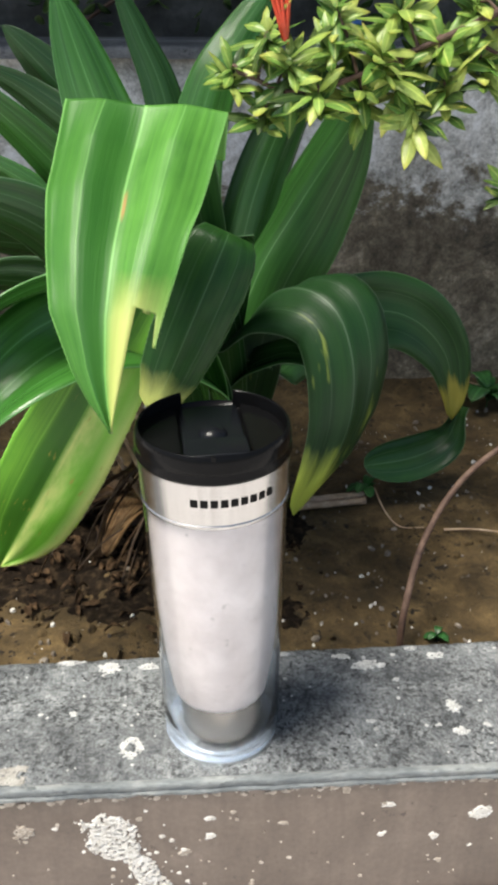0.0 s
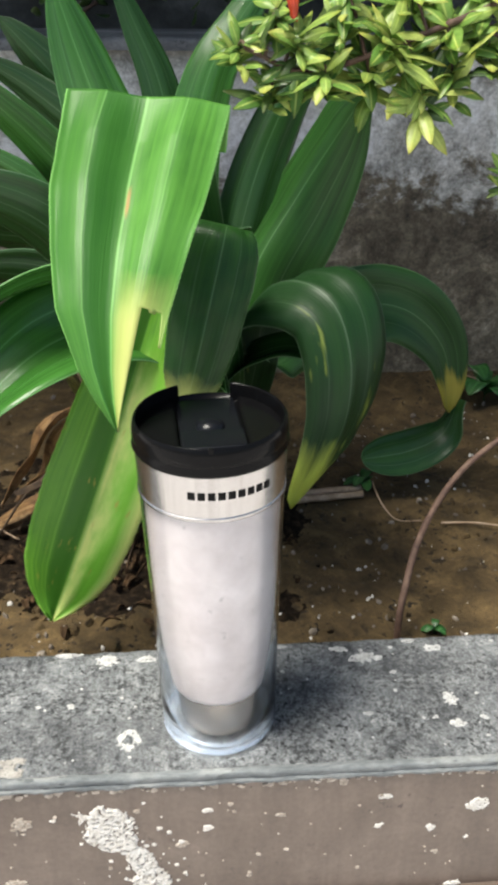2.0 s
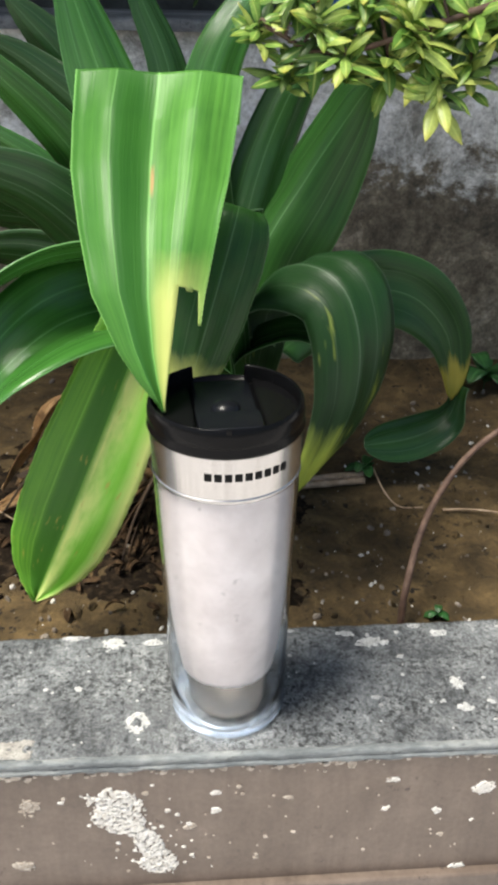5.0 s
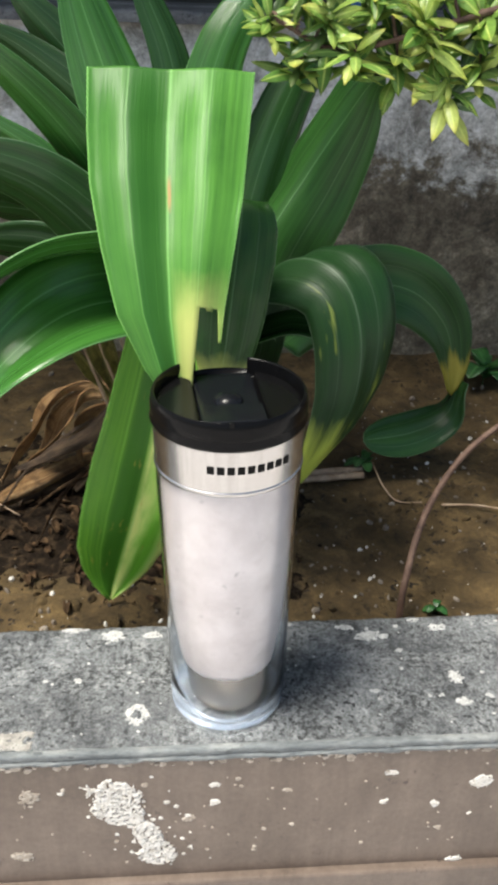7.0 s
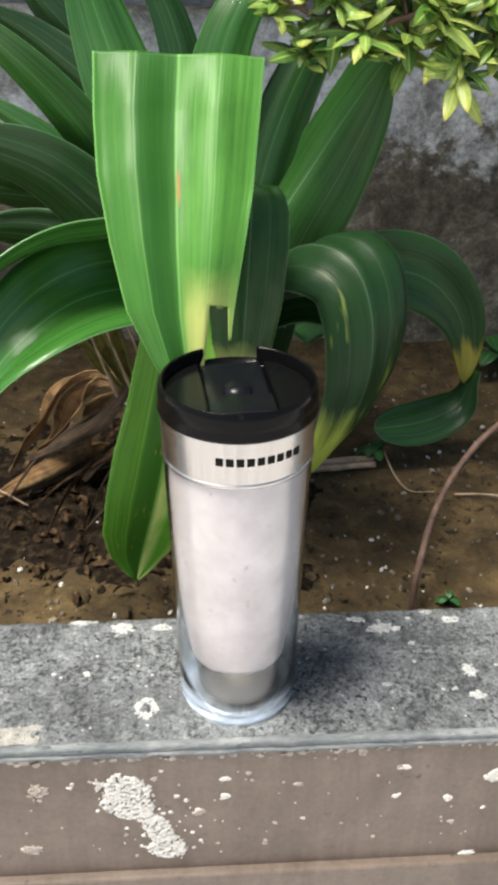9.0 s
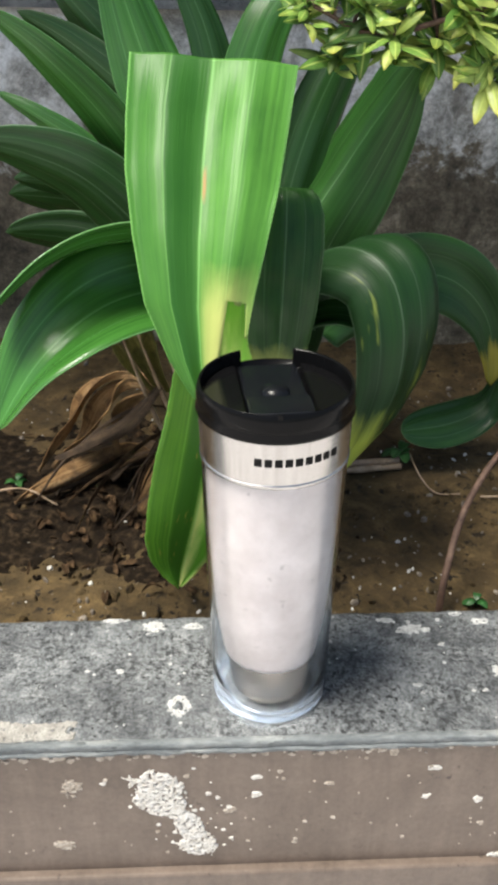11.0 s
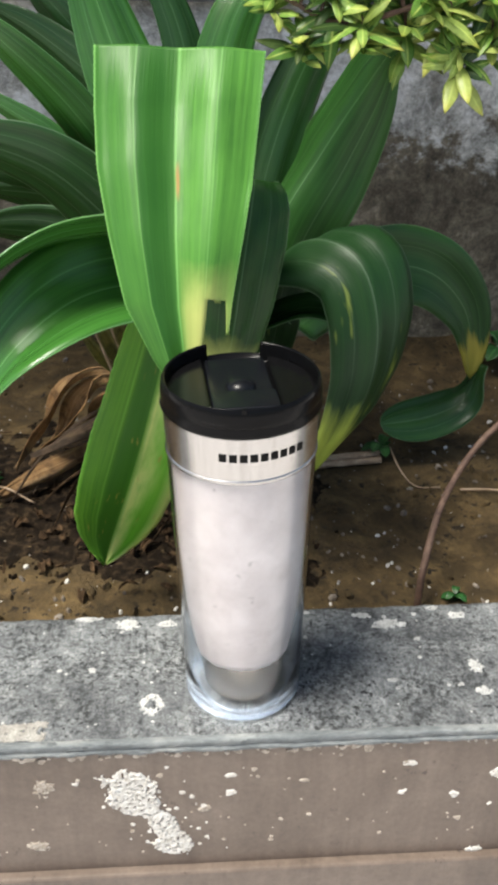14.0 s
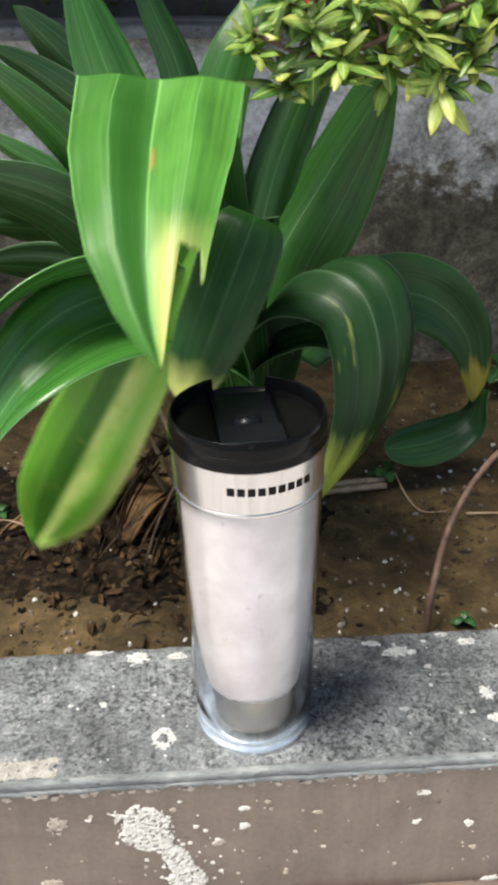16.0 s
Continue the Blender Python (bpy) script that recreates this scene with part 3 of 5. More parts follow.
part("wall_face", box(X0, X1, FRONT - 0.0006, 0.05, -0.128, -0.005), BROWN, planter, "brown painted plaster face with chips", False)
part("moulding", box(X0, X1, FRONT - 0.0075, 0.05, -0.5, -0.1255, 0.0025, 3), BROWN, planter, "brown plinth band", False)


def on_top(x, y):
    return (x, y - YAW * x, 0.0004)


# x, y, width, height of each pale chip on the coping
TOP_FLECKS = [(-0.098, 0.008, 0.008, 0.007), (-0.078, 0.052, 0.021, 0.018), (-0.105, 0.058, 0.028, 0.006), (-0.048, 0.053, 0.02, 0.009), (0.112, 0.051, 0.03, 0.013), (0.092, 0.06, 0.022, 0.008),
              (0.163, 0.009, 0.012, 0.016), (0.163, -0.013, 0.013, 0.012), (0.165, 0.06, 0.018, 0.011), (0.149, -0.007, 0.006, 0.005), (0.104, -0.003, 0.009, 0.006), (0.129, 0.036, 0.008, 0.005),
              (0.182, -0.008, 0.008, 0.006), (0.148, 0.068, 0.014, 0.007), (0.05, 0.064, 0.014, 0.005)]
for i, (x, y, w, h) in enumerate(TOP_FLECKS):
    part("plaster_fleck", crumb(w, h, i + 1, 0.00035, 0.0006, None, 0.6, 0.12), CHIP, coping, smooth=False, at=on_top(x, y))
part("plaster_ring", crumb(0.0195, 0.0215, 31, 0.0004, 0.00055, lambda u, v: abs(math.hypot(u, v) - 0.56) - 0.27, 0.42, 0.12), CHIP, coping, "round pale plaster ring", False, on_top(-0.057, -0.022))
part("worn_patch", crumb(0.075, 0.02, 33, 0.0003, 0.0008, lambda u, v: max(abs(u) - 0.9, abs(v) - 0.75), 0.5, 0.0), WORN, coping, "beige worn patch along the mortar edge", False, on_top(-0.155, -0.0445))

# x, z, width, height of each chip on the painted face, on the plane y = -0.056
FRONT_FLECKS = [(-0.024, -0.056, 0.012, 0.009, FLAKE), (-0.007, -0.04, 0.01, 0.008, FLECK), (-0.007, -0.023, 0.009, 0.007, FLECK), (-0.126, -0.034, 0.017, 0.022, FLAKE), (-0.135, -0.093, 0.019, 0.013, FLAKE),
                (0.172, -0.023, 0.019, 0.018, FLECK), (0.142, -0.045, 0.008, 0.01, FLECK), (0.107, -0.042, 0.008, 0.006, FLECK), (0.041, -0.029, 0.009, 0.005, FLAKE), (0.165, -0.106, 0.018, 0.008, FLECK),
                (0.148, -0.071, 0.006, 0.008, FLAKE), (-0.052, -0.022, 0.008, 0.006, FLAKE), (0.02, -0.09, 0.006, 0.005, FLAKE), (-0.106, -0.03, 0.006, 0.004, FLECK), (0.168, -0.055, 0.005, 0.004, FLECK), (0.108, -0.014, 0.016, 0.006, FLECK)]


def on_face(x, z):
    """The place on the slanting face behind a place on the plane y = -0.056."""
    return pose(x, FRONT - 0.001, z - 1.16 * (0.0065 + YAW * x) - 0.0035, 90, 0, 0)


for i, (x, z, w, h, mat) in enumerate(FRONT_FLECKS):
    ob = part("plaster_fleck", crumb(w, h, 40 + i, 0.0006, 0.0006, None, 0.6, 0.1), mat, planter, smooth=False)
    ob.matrix_basis = on_face(x, z)


def patch_shape(u, v):
    """A broad head, a slanting neck and a small foot."""
    head = math.hypot((u + 0.32 + 0.3 * (v - 0.4)) / 0.56, (v - 0.42) / 0.56) - 0.95
    x, y = u - 0.18, v + 0.22
    neck = math.hypot((x + 0.5 * y) / 0.29, y / 0.5) - 0.9
    foot = math.hypot((u - 0.38) / 0.4, (v + 0.74) / 0.22) - 0.95
    return 0.8 * min(head, neck, foot)


bare = part("bare_patch", crumb(0.068, 0.094, 77, 0.0011, 0.0007, patch_shape, 0.5, 0.3), FLECK, planter, "flaked patch of pale bare plaster", False)
bare.matrix_basis = on_face(-0.059, -0.0595)


def joined_flecks(count, seed, plane):
    """Small flakes: spread over the coping's top or the face, or crowded round the big bare patch."""
    rnd = random.Random(seed)
    whole = bmesh.new()
    for i in range(count):
        r = 0.0005 + 0.0014 * rnd.random() ** 3
        if plane == "top":
            m = pose(rnd.uniform(-0.22, 0.24), rnd.uniform(-0.04, 0.06), 0.0003)
        elif plane == "lip":
            m = pose(rnd.uniform(-0.25, 0.25), FRONT - 0.0012, -0.0105 + rnd.gauss(0, 0.0012), 90)
            r *= 1.8
        elif plane == "patch":
            s = rnd.random()
            m = on_face(-0.076 + 0.042 * s + rnd.gauss(0, 0.014), -0.024 - 0.076 * s + rnd.gauss(0, 0.008))
        else:
            m = pose(rnd.uniform(-0.2, 0.22), FRONT - 0.001, rnd.uniform(-0.11, -0.008), 90)
        one = blob(0, 0, r, seed + i, 0.0004, False, 1.3, 8)
        me = bpy.data.meshes.new("fleck")
        one.transform(m)
        one.to_mesh(me)
        one.free()
        whole.from_mesh(me)
        bpy.data.meshes.remove(me)
    return whole


tagged(part("plaster_specks", joined_flecks(60, 500, "top"), CHIP, coping, smooth=False), kind="stuff")
tagged(part("plaster_specks", joined_flecks(90, 1300, "patch"), FLECK, planter, smooth=False), kind="stuff")
tagged(part("plaster_specks", joined_flecks(70, 900, "front"), FLAKE, planter, smooth=False), kind="stuff")
tagged(part("mortar_crumbs", joined_flecks(110, 700, "lip"), FLAKE, planter, "pale crumbs under the mortar edge", False), kind="stuff")


def soil_height(x, y):
    z = -0.076 + 0.010 * noise.noise(Vector((x * 6, y * 6, 0))) + 0.005 * noise.noise(Vector((x * 25, y * 25, 4))) + 0.002 * noise.noise(Vector((x * 90, y * 90, 9)))
    return z + 0.05 * max(0.0, (y - 0.55) / 0.15) * 0.3


def soil_sheet():
    bm = bmesh.new()
    nx, ny = 420, 96
    rows = [[bm.verts.new((x, y, soil_height(x, y))) for x in np.linspace(-1.6, 1.6, nx)] for y in np.linspace(0.05, 0.72, ny)]
    for a, b in zip(rows, rows[1:]):
        for k in range(nx - 1):
            bm.faces.new((a[k], a[k + 1], b[k + 1], b[k]))
    return bm


tagged(part("ground", soil_sheet(), SOIL), "damp brown garden soil strewn with grit", "soil", kind="structure")


def stones(count, seed, lo, hi, area=None):
    rnd = random.Random(seed)
    verts, faces = [], []
    for i in range(count):
        x, y = rnd.uniform(-0.3, 0.42), 0.08 + 0.55 * rnd.random() ** 1.2
        if area:
            x, y = rnd.uniform(area[0], area[1]), area[2] + (area[3] - area[2]) * rnd.random() ** 0.8
        r = lo + (hi - lo) * rnd.random() ** 4
        one = bmesh.new()
        bmesh.ops.create_icosphere(one, subdivisions=1, radius=r)
        one.transform(Matrix.Translation((x, y, soil_height(x, y) + r * 0.2)) @ Euler((rnd.random() * 6, rnd.random() * 6, rnd.random() * 6)).to_matrix().to_4x4() @ Matrix.Diagonal((1, 0.5 + 0.5 * rnd.random(), 0.35 + 0.4 * rnd.random(), 1)))
        base = len(verts)
        one.verts.index_update()
        verts += [v.co.copy() for v in one.verts]
        faces += [[base + v.index for v in f.verts] for f in one.faces]
        one.free()
    me = bpy.data.meshes.new("grit")
    me.from_pydata(verts, [], faces)
    return me


for seed, count, lo, hi, mat in ((1, 800, 0.0007, 0.0055, STONE), (2, 330, 0.0006, 0.0036, FLECK), (3, 1100, 0.001, 0.007, SOIL)):
    me = stones(count, seed, lo, hi)
    me.materials.append(mat)
    tagged(new("grit", me), "scattered grit and crumbs on the soil", "grit", kind="stuff")

part_wall = rough_block(X0, X1, 0.70, 0.84, -0.4, 0.36, 0.05, 0.004)
tagged(part("wall_rear", part_wall, REAR), "stained old concrete garden wall with moss and damp patches", "wall", kind="structure")
tagged(part("wall_ledge", rough_block(X0, X1, 0.685, 0.9, 0.357, 0.371, 0.03, 0.003), CEMENT), "grey cement ledge on top of the rear wall", "ledge", kind="structure")
tagged(part("wall_upper", box(X0, X1, 1.1, 1.2, -0.4, 2.4), UPPER, smooth=False), "dark stained wall beyond the ledge", "wall", kind="structure")
# added out of view: keeps sun and sky off the back of the bed
tagged(part("shade_slab", box(X0, X1, 0.24, 1.25, 1.35, 1.43), UPPER, smooth=False), "unseen dark slab added above the rear wall to shade the back", "eave", kind="structure")
tagged(part("pavement", box(-6, 6, -8, -0.02, -0.52, -0.5), PAVING, smooth=False), "pale concrete paving before the planter", "paving", kind="structure")
tagged(part("backdrop_ground", box(-60, 60, -60, 60, -0.6, -0.53), PAVING, smooth=False), "pale open ground all round", "ground", kind="structure")


# ---- tumbler ----
def tumbler():
    cup = tagged(new("tumbler"), "steel-lined clear acrylic travel tumbler with black lid, on the coping", "tumbler")
    cup.location = (0.003, 0, -0.0003)
    cup.rotation_euler.y = radians(-0.6)

    def sunk(z):
        return z - 0.007 * max(0.0, 1 - z / 0.18)

    shell = [(0.0, 0.0), (0.031, 0.0), (0.035, 0.0008), (0.0366, 0.003), (0.0373, 0.008), (0.0377, 0.035), (0.0387, 0.082), (0.0401, 0.13), (0.0413, 0.172), (0.0413, 0.1805),
             (0.0401, 0.1805), (0.0392, 0.15), (0.0371, 0.085), (0.0358, 0.035), (0.0352, 0.0095), (0.033, 0.006), (0.0, 0.006)]
    shell = [(r, sunk(z)) for r, z in shell]
    part("outer_shell", revolve(shell), ACRYLIC, cup, "clear acrylic outer wall").visible_shadow = False
    for r, z, k in ((0.0338, 0.0004, 0.0011), (0.0305, 0.0007, 0.001), (0.0355, 0.0035, 0.001)):
        ring = [(r + k * math.cos(a), z + k * math.sin(a)) for a in [2 * math.pi * i / 8 for i in range(8)]]
        part("base_ring", revolve(ring, 96, None, True), RING, cup, "moulded milky ring in the base").visible_shadow = False
    liner = [(0.0, 0.0095), (0.0222, 0.0095), (0.0245, 0.0105), (0.0254, 0.014), (0.0266, 0.03), (0.0302, 0.05), (0.0332, 0.07), (0.0352, 0.095), (0.0364, 0.115), (0.0379, 0.15), (0.039, 0.1795), (0.039, 0.188),
             (0.0380, 0.188), (0.035, 0.14), (0.025, 0.03), (0.0, 0.014)]
    liner = [(r, sunk(z)) for r, z in liner]
    part("inner_cup", revolve(liner, 128), CUP, cup, "satin steel inner cup")
    sleeve = bmesh.new()
    outer, inner = [], []
    for i in range(128):
        a = 2 * math.pi * i / 128
        foot = 0.037 + 0.0012 * noise.noise(Vector((9 * math.cos(a), 9 * math.sin(a), 0))) + 0.0008 * noise.noise(Vector((40 * math.cos(a), 40 * math.sin(a), 3)))
        zs = [foot, 0.0405, 0.05, 0.07, 0.09, 0.115, 0.135, 0.15, 0.165, 0.1795]
        for col, add in ((outer, 0.0007), (inner, 0.0003)):
            col.append([sleeve.verts.new((r * math.cos(a), r * math.sin(a), z)) for z in zs for r in [np.interp(z, [0.0242, 0.0449, 0.0657, 0.0917, 0.1125, 0.1488, 0.1795], [0.0266, 0.0302, 0.0332, 0.0352, 0.0364, 0.0379, 0.039]) + add]])
    for i in range(128):
        j = (i + 1) % 128
        for k in range(9):
            sleeve.faces.new((outer[i][k], outer[j][k], outer[j][k + 1], outer[i][k + 1]))
            sleeve.faces.new((inner[i][k + 1], inner[j][k + 1], inner[j][k], inner[i][k]))
        sleeve.faces.new((inner[i][0], inner[j][0], outer[j][0], outer[i][0]))
    part("sleeve", sleeve, LINER, cup, "pearly white liner sleeve with faint stains")
    collar = [(0.0398, 0.1800), (0.0417, 0.1803), (0.0421, 0.1812), (0.0421, 0.1822), (0.0415, 0.1828), (0.0416, 0.1838), (0.0424, 0.2085), (0.0424, 0.2105), (0.0385, 0.2105), (0.0385, 0.186)]
    part("collar", revolve(collar, 128, None, True), STEEL, cup, "brushed steel collar band")
    word = bmesh.new()
    for i in range(9):
        a = radians(-17.5 + 66 * (i + 0.5) / 9)
        one = box(-0.0020, 0.0020, -0.0003, 0.0003, -0.0023, 0.0023, 0.0002, 1)
        me = bpy.data.meshes.new("bar")
        one.transform(Matrix.Rotation(a, 4, "Z") @ Matrix.Translation((0, -0.0421, 0.1965)))
        one.to_mesh(me)
        one.free()
        word.from_mesh(me)
        bpy.data.meshes.remove(me)
    part("logo", word, INK, cup, "row of small black printed bars", False)

    lid = part("lid", revolve([(0.0, 0.2105), (0.0420, 0.2075), (0.0432, 0.2080), (0.0437, 0.2095), (0.0430, 0.2125), (0.0427, 0.2140), (0.0432, 0.2160), (0.0420, 0.2145), (0.0395, 0.2128), (0.0, 0.2120)], 128), BLACK, cup, "matt black plastic screw lid")
    turn = 6
    rim = [(0.0432, 0.2155), (0.0431, 0.2185), (0.0424, 0.2225), (0.0414, 0.2242), (0.0405, 0.2236), (0.0401, 0.222), (0.0399, 0.212), (0.0428, 0.2135)]
    part("rim", revolve(rim, 128, (90 + turn - 22, 90 + turn + 22), True), BLACK, lid, "raised rim open at the drinking side")
    for s in (-1, 1):
        wing = bmesh.new()
        prof = []
        for i in range(25):
            a = radians(-62 + 124 * i / 24)
            prof.append((s * 0.0398 * math.cos(a), 0.0398 * math.sin(a)))
        low = [wing.verts.new((x, y, 0.2115)) for x, y in prof]
        high = [wing.verts.new((x * 0.995, y * 0.995, 0.2172)) for x, y in prof]
        for i in range(25):
            j = (i + 1) % 25
            wing.faces.new((low[i], low[j], high[j], high[i]))
        wing.faces.new(high)
        bmesh.ops.recalc_face_normals(wing, faces=wing.faces)
        bmesh.ops.bevel(wing, geom=[e for e in wing.edges if e.is_manifold and e.calc_face_angle(0) > 0.7], offset=0.0008, segments=2, affect="EDGES")
        w = part("lid_panel", wing, BLACK, lid, smooth=False)
        w.rotation_euler.z = radians(turn)
    slide = part("slider", box(-0.0172, 0.0172, -0.036, 0.038, 0.2115, 0.2148, 0.001), SMOKE, lid, "smoky sliding stopper")
    slide.rotation_euler.z = radians(turn)
    part("thumb_tab", box(-0.0175, 0.0175, -0.0295, -0.009, 0.2140, 0.2188, 0.0016, 3), SMOKE, slide, "raised thumb tab")
    knob = revolve([(0.0, 0.2196), (0.003, 0.2192), (0.006, 0.218), (0.0078, 0.2162), (0.0086, 0.2142)], 32)
    part("button", knob, SMOKE, slide, "small round button", at=(0.0, 0.002, 0))
    nib = part("nib", box(-0.0014, 0.0014, -0.0425, -0.0405, 0.2215, 0.2248, 0.0005), BLACK, lid, "small moulded nib on the rim")
    nib.location.x = 0.001
    return cup


tumbler()

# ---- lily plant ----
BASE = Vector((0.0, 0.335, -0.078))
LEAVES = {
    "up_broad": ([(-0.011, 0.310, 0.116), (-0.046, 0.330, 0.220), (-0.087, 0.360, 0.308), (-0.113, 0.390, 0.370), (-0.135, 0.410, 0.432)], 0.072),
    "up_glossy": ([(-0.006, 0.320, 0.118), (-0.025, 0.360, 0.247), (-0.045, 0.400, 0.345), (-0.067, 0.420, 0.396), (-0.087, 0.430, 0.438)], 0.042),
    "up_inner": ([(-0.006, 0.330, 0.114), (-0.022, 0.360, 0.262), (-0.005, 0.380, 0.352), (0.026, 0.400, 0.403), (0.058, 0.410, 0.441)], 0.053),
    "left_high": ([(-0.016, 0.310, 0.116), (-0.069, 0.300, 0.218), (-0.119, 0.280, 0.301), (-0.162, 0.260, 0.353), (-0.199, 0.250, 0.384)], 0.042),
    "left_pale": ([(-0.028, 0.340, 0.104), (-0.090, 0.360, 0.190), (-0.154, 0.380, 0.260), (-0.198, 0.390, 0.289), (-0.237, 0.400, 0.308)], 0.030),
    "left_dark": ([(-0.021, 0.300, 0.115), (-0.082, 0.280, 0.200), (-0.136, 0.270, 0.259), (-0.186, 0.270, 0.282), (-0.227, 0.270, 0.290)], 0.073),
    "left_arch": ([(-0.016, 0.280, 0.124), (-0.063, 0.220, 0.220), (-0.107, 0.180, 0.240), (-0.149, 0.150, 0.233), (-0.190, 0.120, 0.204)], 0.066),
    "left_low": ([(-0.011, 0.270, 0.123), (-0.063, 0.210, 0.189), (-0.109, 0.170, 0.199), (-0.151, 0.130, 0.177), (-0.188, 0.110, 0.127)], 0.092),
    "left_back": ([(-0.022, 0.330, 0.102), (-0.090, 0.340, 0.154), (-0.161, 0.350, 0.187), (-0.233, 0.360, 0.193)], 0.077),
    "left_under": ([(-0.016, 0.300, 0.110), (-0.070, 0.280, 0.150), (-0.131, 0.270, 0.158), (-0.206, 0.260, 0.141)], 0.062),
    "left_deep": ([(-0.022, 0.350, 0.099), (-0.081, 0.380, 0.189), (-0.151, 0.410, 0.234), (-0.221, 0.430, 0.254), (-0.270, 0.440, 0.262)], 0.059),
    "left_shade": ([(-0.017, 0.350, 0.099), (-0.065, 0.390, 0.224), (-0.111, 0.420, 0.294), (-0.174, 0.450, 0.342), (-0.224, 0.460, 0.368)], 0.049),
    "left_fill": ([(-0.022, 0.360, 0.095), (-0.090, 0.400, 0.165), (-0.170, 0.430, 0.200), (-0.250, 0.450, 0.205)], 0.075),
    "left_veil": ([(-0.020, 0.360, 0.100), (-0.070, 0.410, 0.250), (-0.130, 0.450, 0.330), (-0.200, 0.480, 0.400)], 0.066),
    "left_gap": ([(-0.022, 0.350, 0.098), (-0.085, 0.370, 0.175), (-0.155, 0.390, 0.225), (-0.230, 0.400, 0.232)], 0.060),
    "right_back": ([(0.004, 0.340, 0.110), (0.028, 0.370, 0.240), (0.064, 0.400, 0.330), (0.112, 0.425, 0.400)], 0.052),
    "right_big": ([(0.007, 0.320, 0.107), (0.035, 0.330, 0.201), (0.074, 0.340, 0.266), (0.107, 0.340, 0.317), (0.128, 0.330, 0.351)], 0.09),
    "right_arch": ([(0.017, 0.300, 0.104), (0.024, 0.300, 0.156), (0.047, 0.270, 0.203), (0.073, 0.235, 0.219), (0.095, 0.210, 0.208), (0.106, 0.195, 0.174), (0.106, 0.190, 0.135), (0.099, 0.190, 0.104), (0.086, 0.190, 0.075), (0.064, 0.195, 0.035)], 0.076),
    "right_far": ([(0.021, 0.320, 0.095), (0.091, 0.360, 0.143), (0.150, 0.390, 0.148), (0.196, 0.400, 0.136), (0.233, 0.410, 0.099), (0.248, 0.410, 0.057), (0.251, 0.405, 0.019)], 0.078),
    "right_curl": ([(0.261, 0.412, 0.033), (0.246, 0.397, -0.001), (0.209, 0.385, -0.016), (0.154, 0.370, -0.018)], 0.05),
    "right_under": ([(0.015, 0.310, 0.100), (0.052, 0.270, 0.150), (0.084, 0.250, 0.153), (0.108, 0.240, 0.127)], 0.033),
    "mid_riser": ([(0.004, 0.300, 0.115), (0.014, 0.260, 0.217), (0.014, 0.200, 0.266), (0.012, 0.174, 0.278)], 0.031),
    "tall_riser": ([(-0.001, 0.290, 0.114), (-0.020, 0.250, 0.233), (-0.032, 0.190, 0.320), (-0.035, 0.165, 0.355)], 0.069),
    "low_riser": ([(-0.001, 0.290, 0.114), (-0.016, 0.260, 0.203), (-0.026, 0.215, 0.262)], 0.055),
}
# side direction, channel depth, material, label and twist of each leaf
LOOK = {
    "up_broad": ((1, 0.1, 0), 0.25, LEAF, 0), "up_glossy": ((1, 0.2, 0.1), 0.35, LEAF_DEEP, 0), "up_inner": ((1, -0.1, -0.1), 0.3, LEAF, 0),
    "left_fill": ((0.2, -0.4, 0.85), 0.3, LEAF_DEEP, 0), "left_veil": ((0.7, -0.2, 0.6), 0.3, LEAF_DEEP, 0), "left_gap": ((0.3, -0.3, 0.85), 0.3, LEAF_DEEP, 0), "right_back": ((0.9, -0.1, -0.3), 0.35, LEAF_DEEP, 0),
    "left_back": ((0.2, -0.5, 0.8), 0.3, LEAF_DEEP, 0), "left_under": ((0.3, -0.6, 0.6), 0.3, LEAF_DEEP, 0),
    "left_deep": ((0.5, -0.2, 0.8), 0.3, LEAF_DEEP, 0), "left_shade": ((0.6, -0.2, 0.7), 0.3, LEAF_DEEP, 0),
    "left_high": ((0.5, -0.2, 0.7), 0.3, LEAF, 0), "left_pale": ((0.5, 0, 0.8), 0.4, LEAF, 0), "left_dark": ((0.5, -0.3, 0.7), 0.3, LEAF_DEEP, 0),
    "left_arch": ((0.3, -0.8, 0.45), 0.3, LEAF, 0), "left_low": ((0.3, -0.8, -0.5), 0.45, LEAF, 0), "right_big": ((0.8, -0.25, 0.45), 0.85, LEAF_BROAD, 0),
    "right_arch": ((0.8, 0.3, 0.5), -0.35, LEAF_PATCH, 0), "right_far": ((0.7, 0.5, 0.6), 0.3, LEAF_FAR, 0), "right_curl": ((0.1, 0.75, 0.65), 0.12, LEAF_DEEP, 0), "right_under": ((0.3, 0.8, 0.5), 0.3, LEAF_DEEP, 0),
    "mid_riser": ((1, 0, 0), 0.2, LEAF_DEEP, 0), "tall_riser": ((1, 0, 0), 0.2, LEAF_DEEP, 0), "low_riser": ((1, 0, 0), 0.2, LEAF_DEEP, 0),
}
SHAPES = {"right_arch": (0.5, 0.55), "right_far": (0.55, 0.6), "right_curl": (0.6, 0.5)}
RISERS = ("tall_riser", "low_riser", "mid_riser")

plant = tagged(new("lily_plant"), "large strap-leaved lily with glossy arching green leaves", "plant")
plant.location = BASE
part("stem", tube([(0, 0, -0.01), (0, -0.005, 0.08), (0, -0.012, 0.2)], 0.03, 16, 14, 0.6), LEAF, plant, "pale sheathed stem")
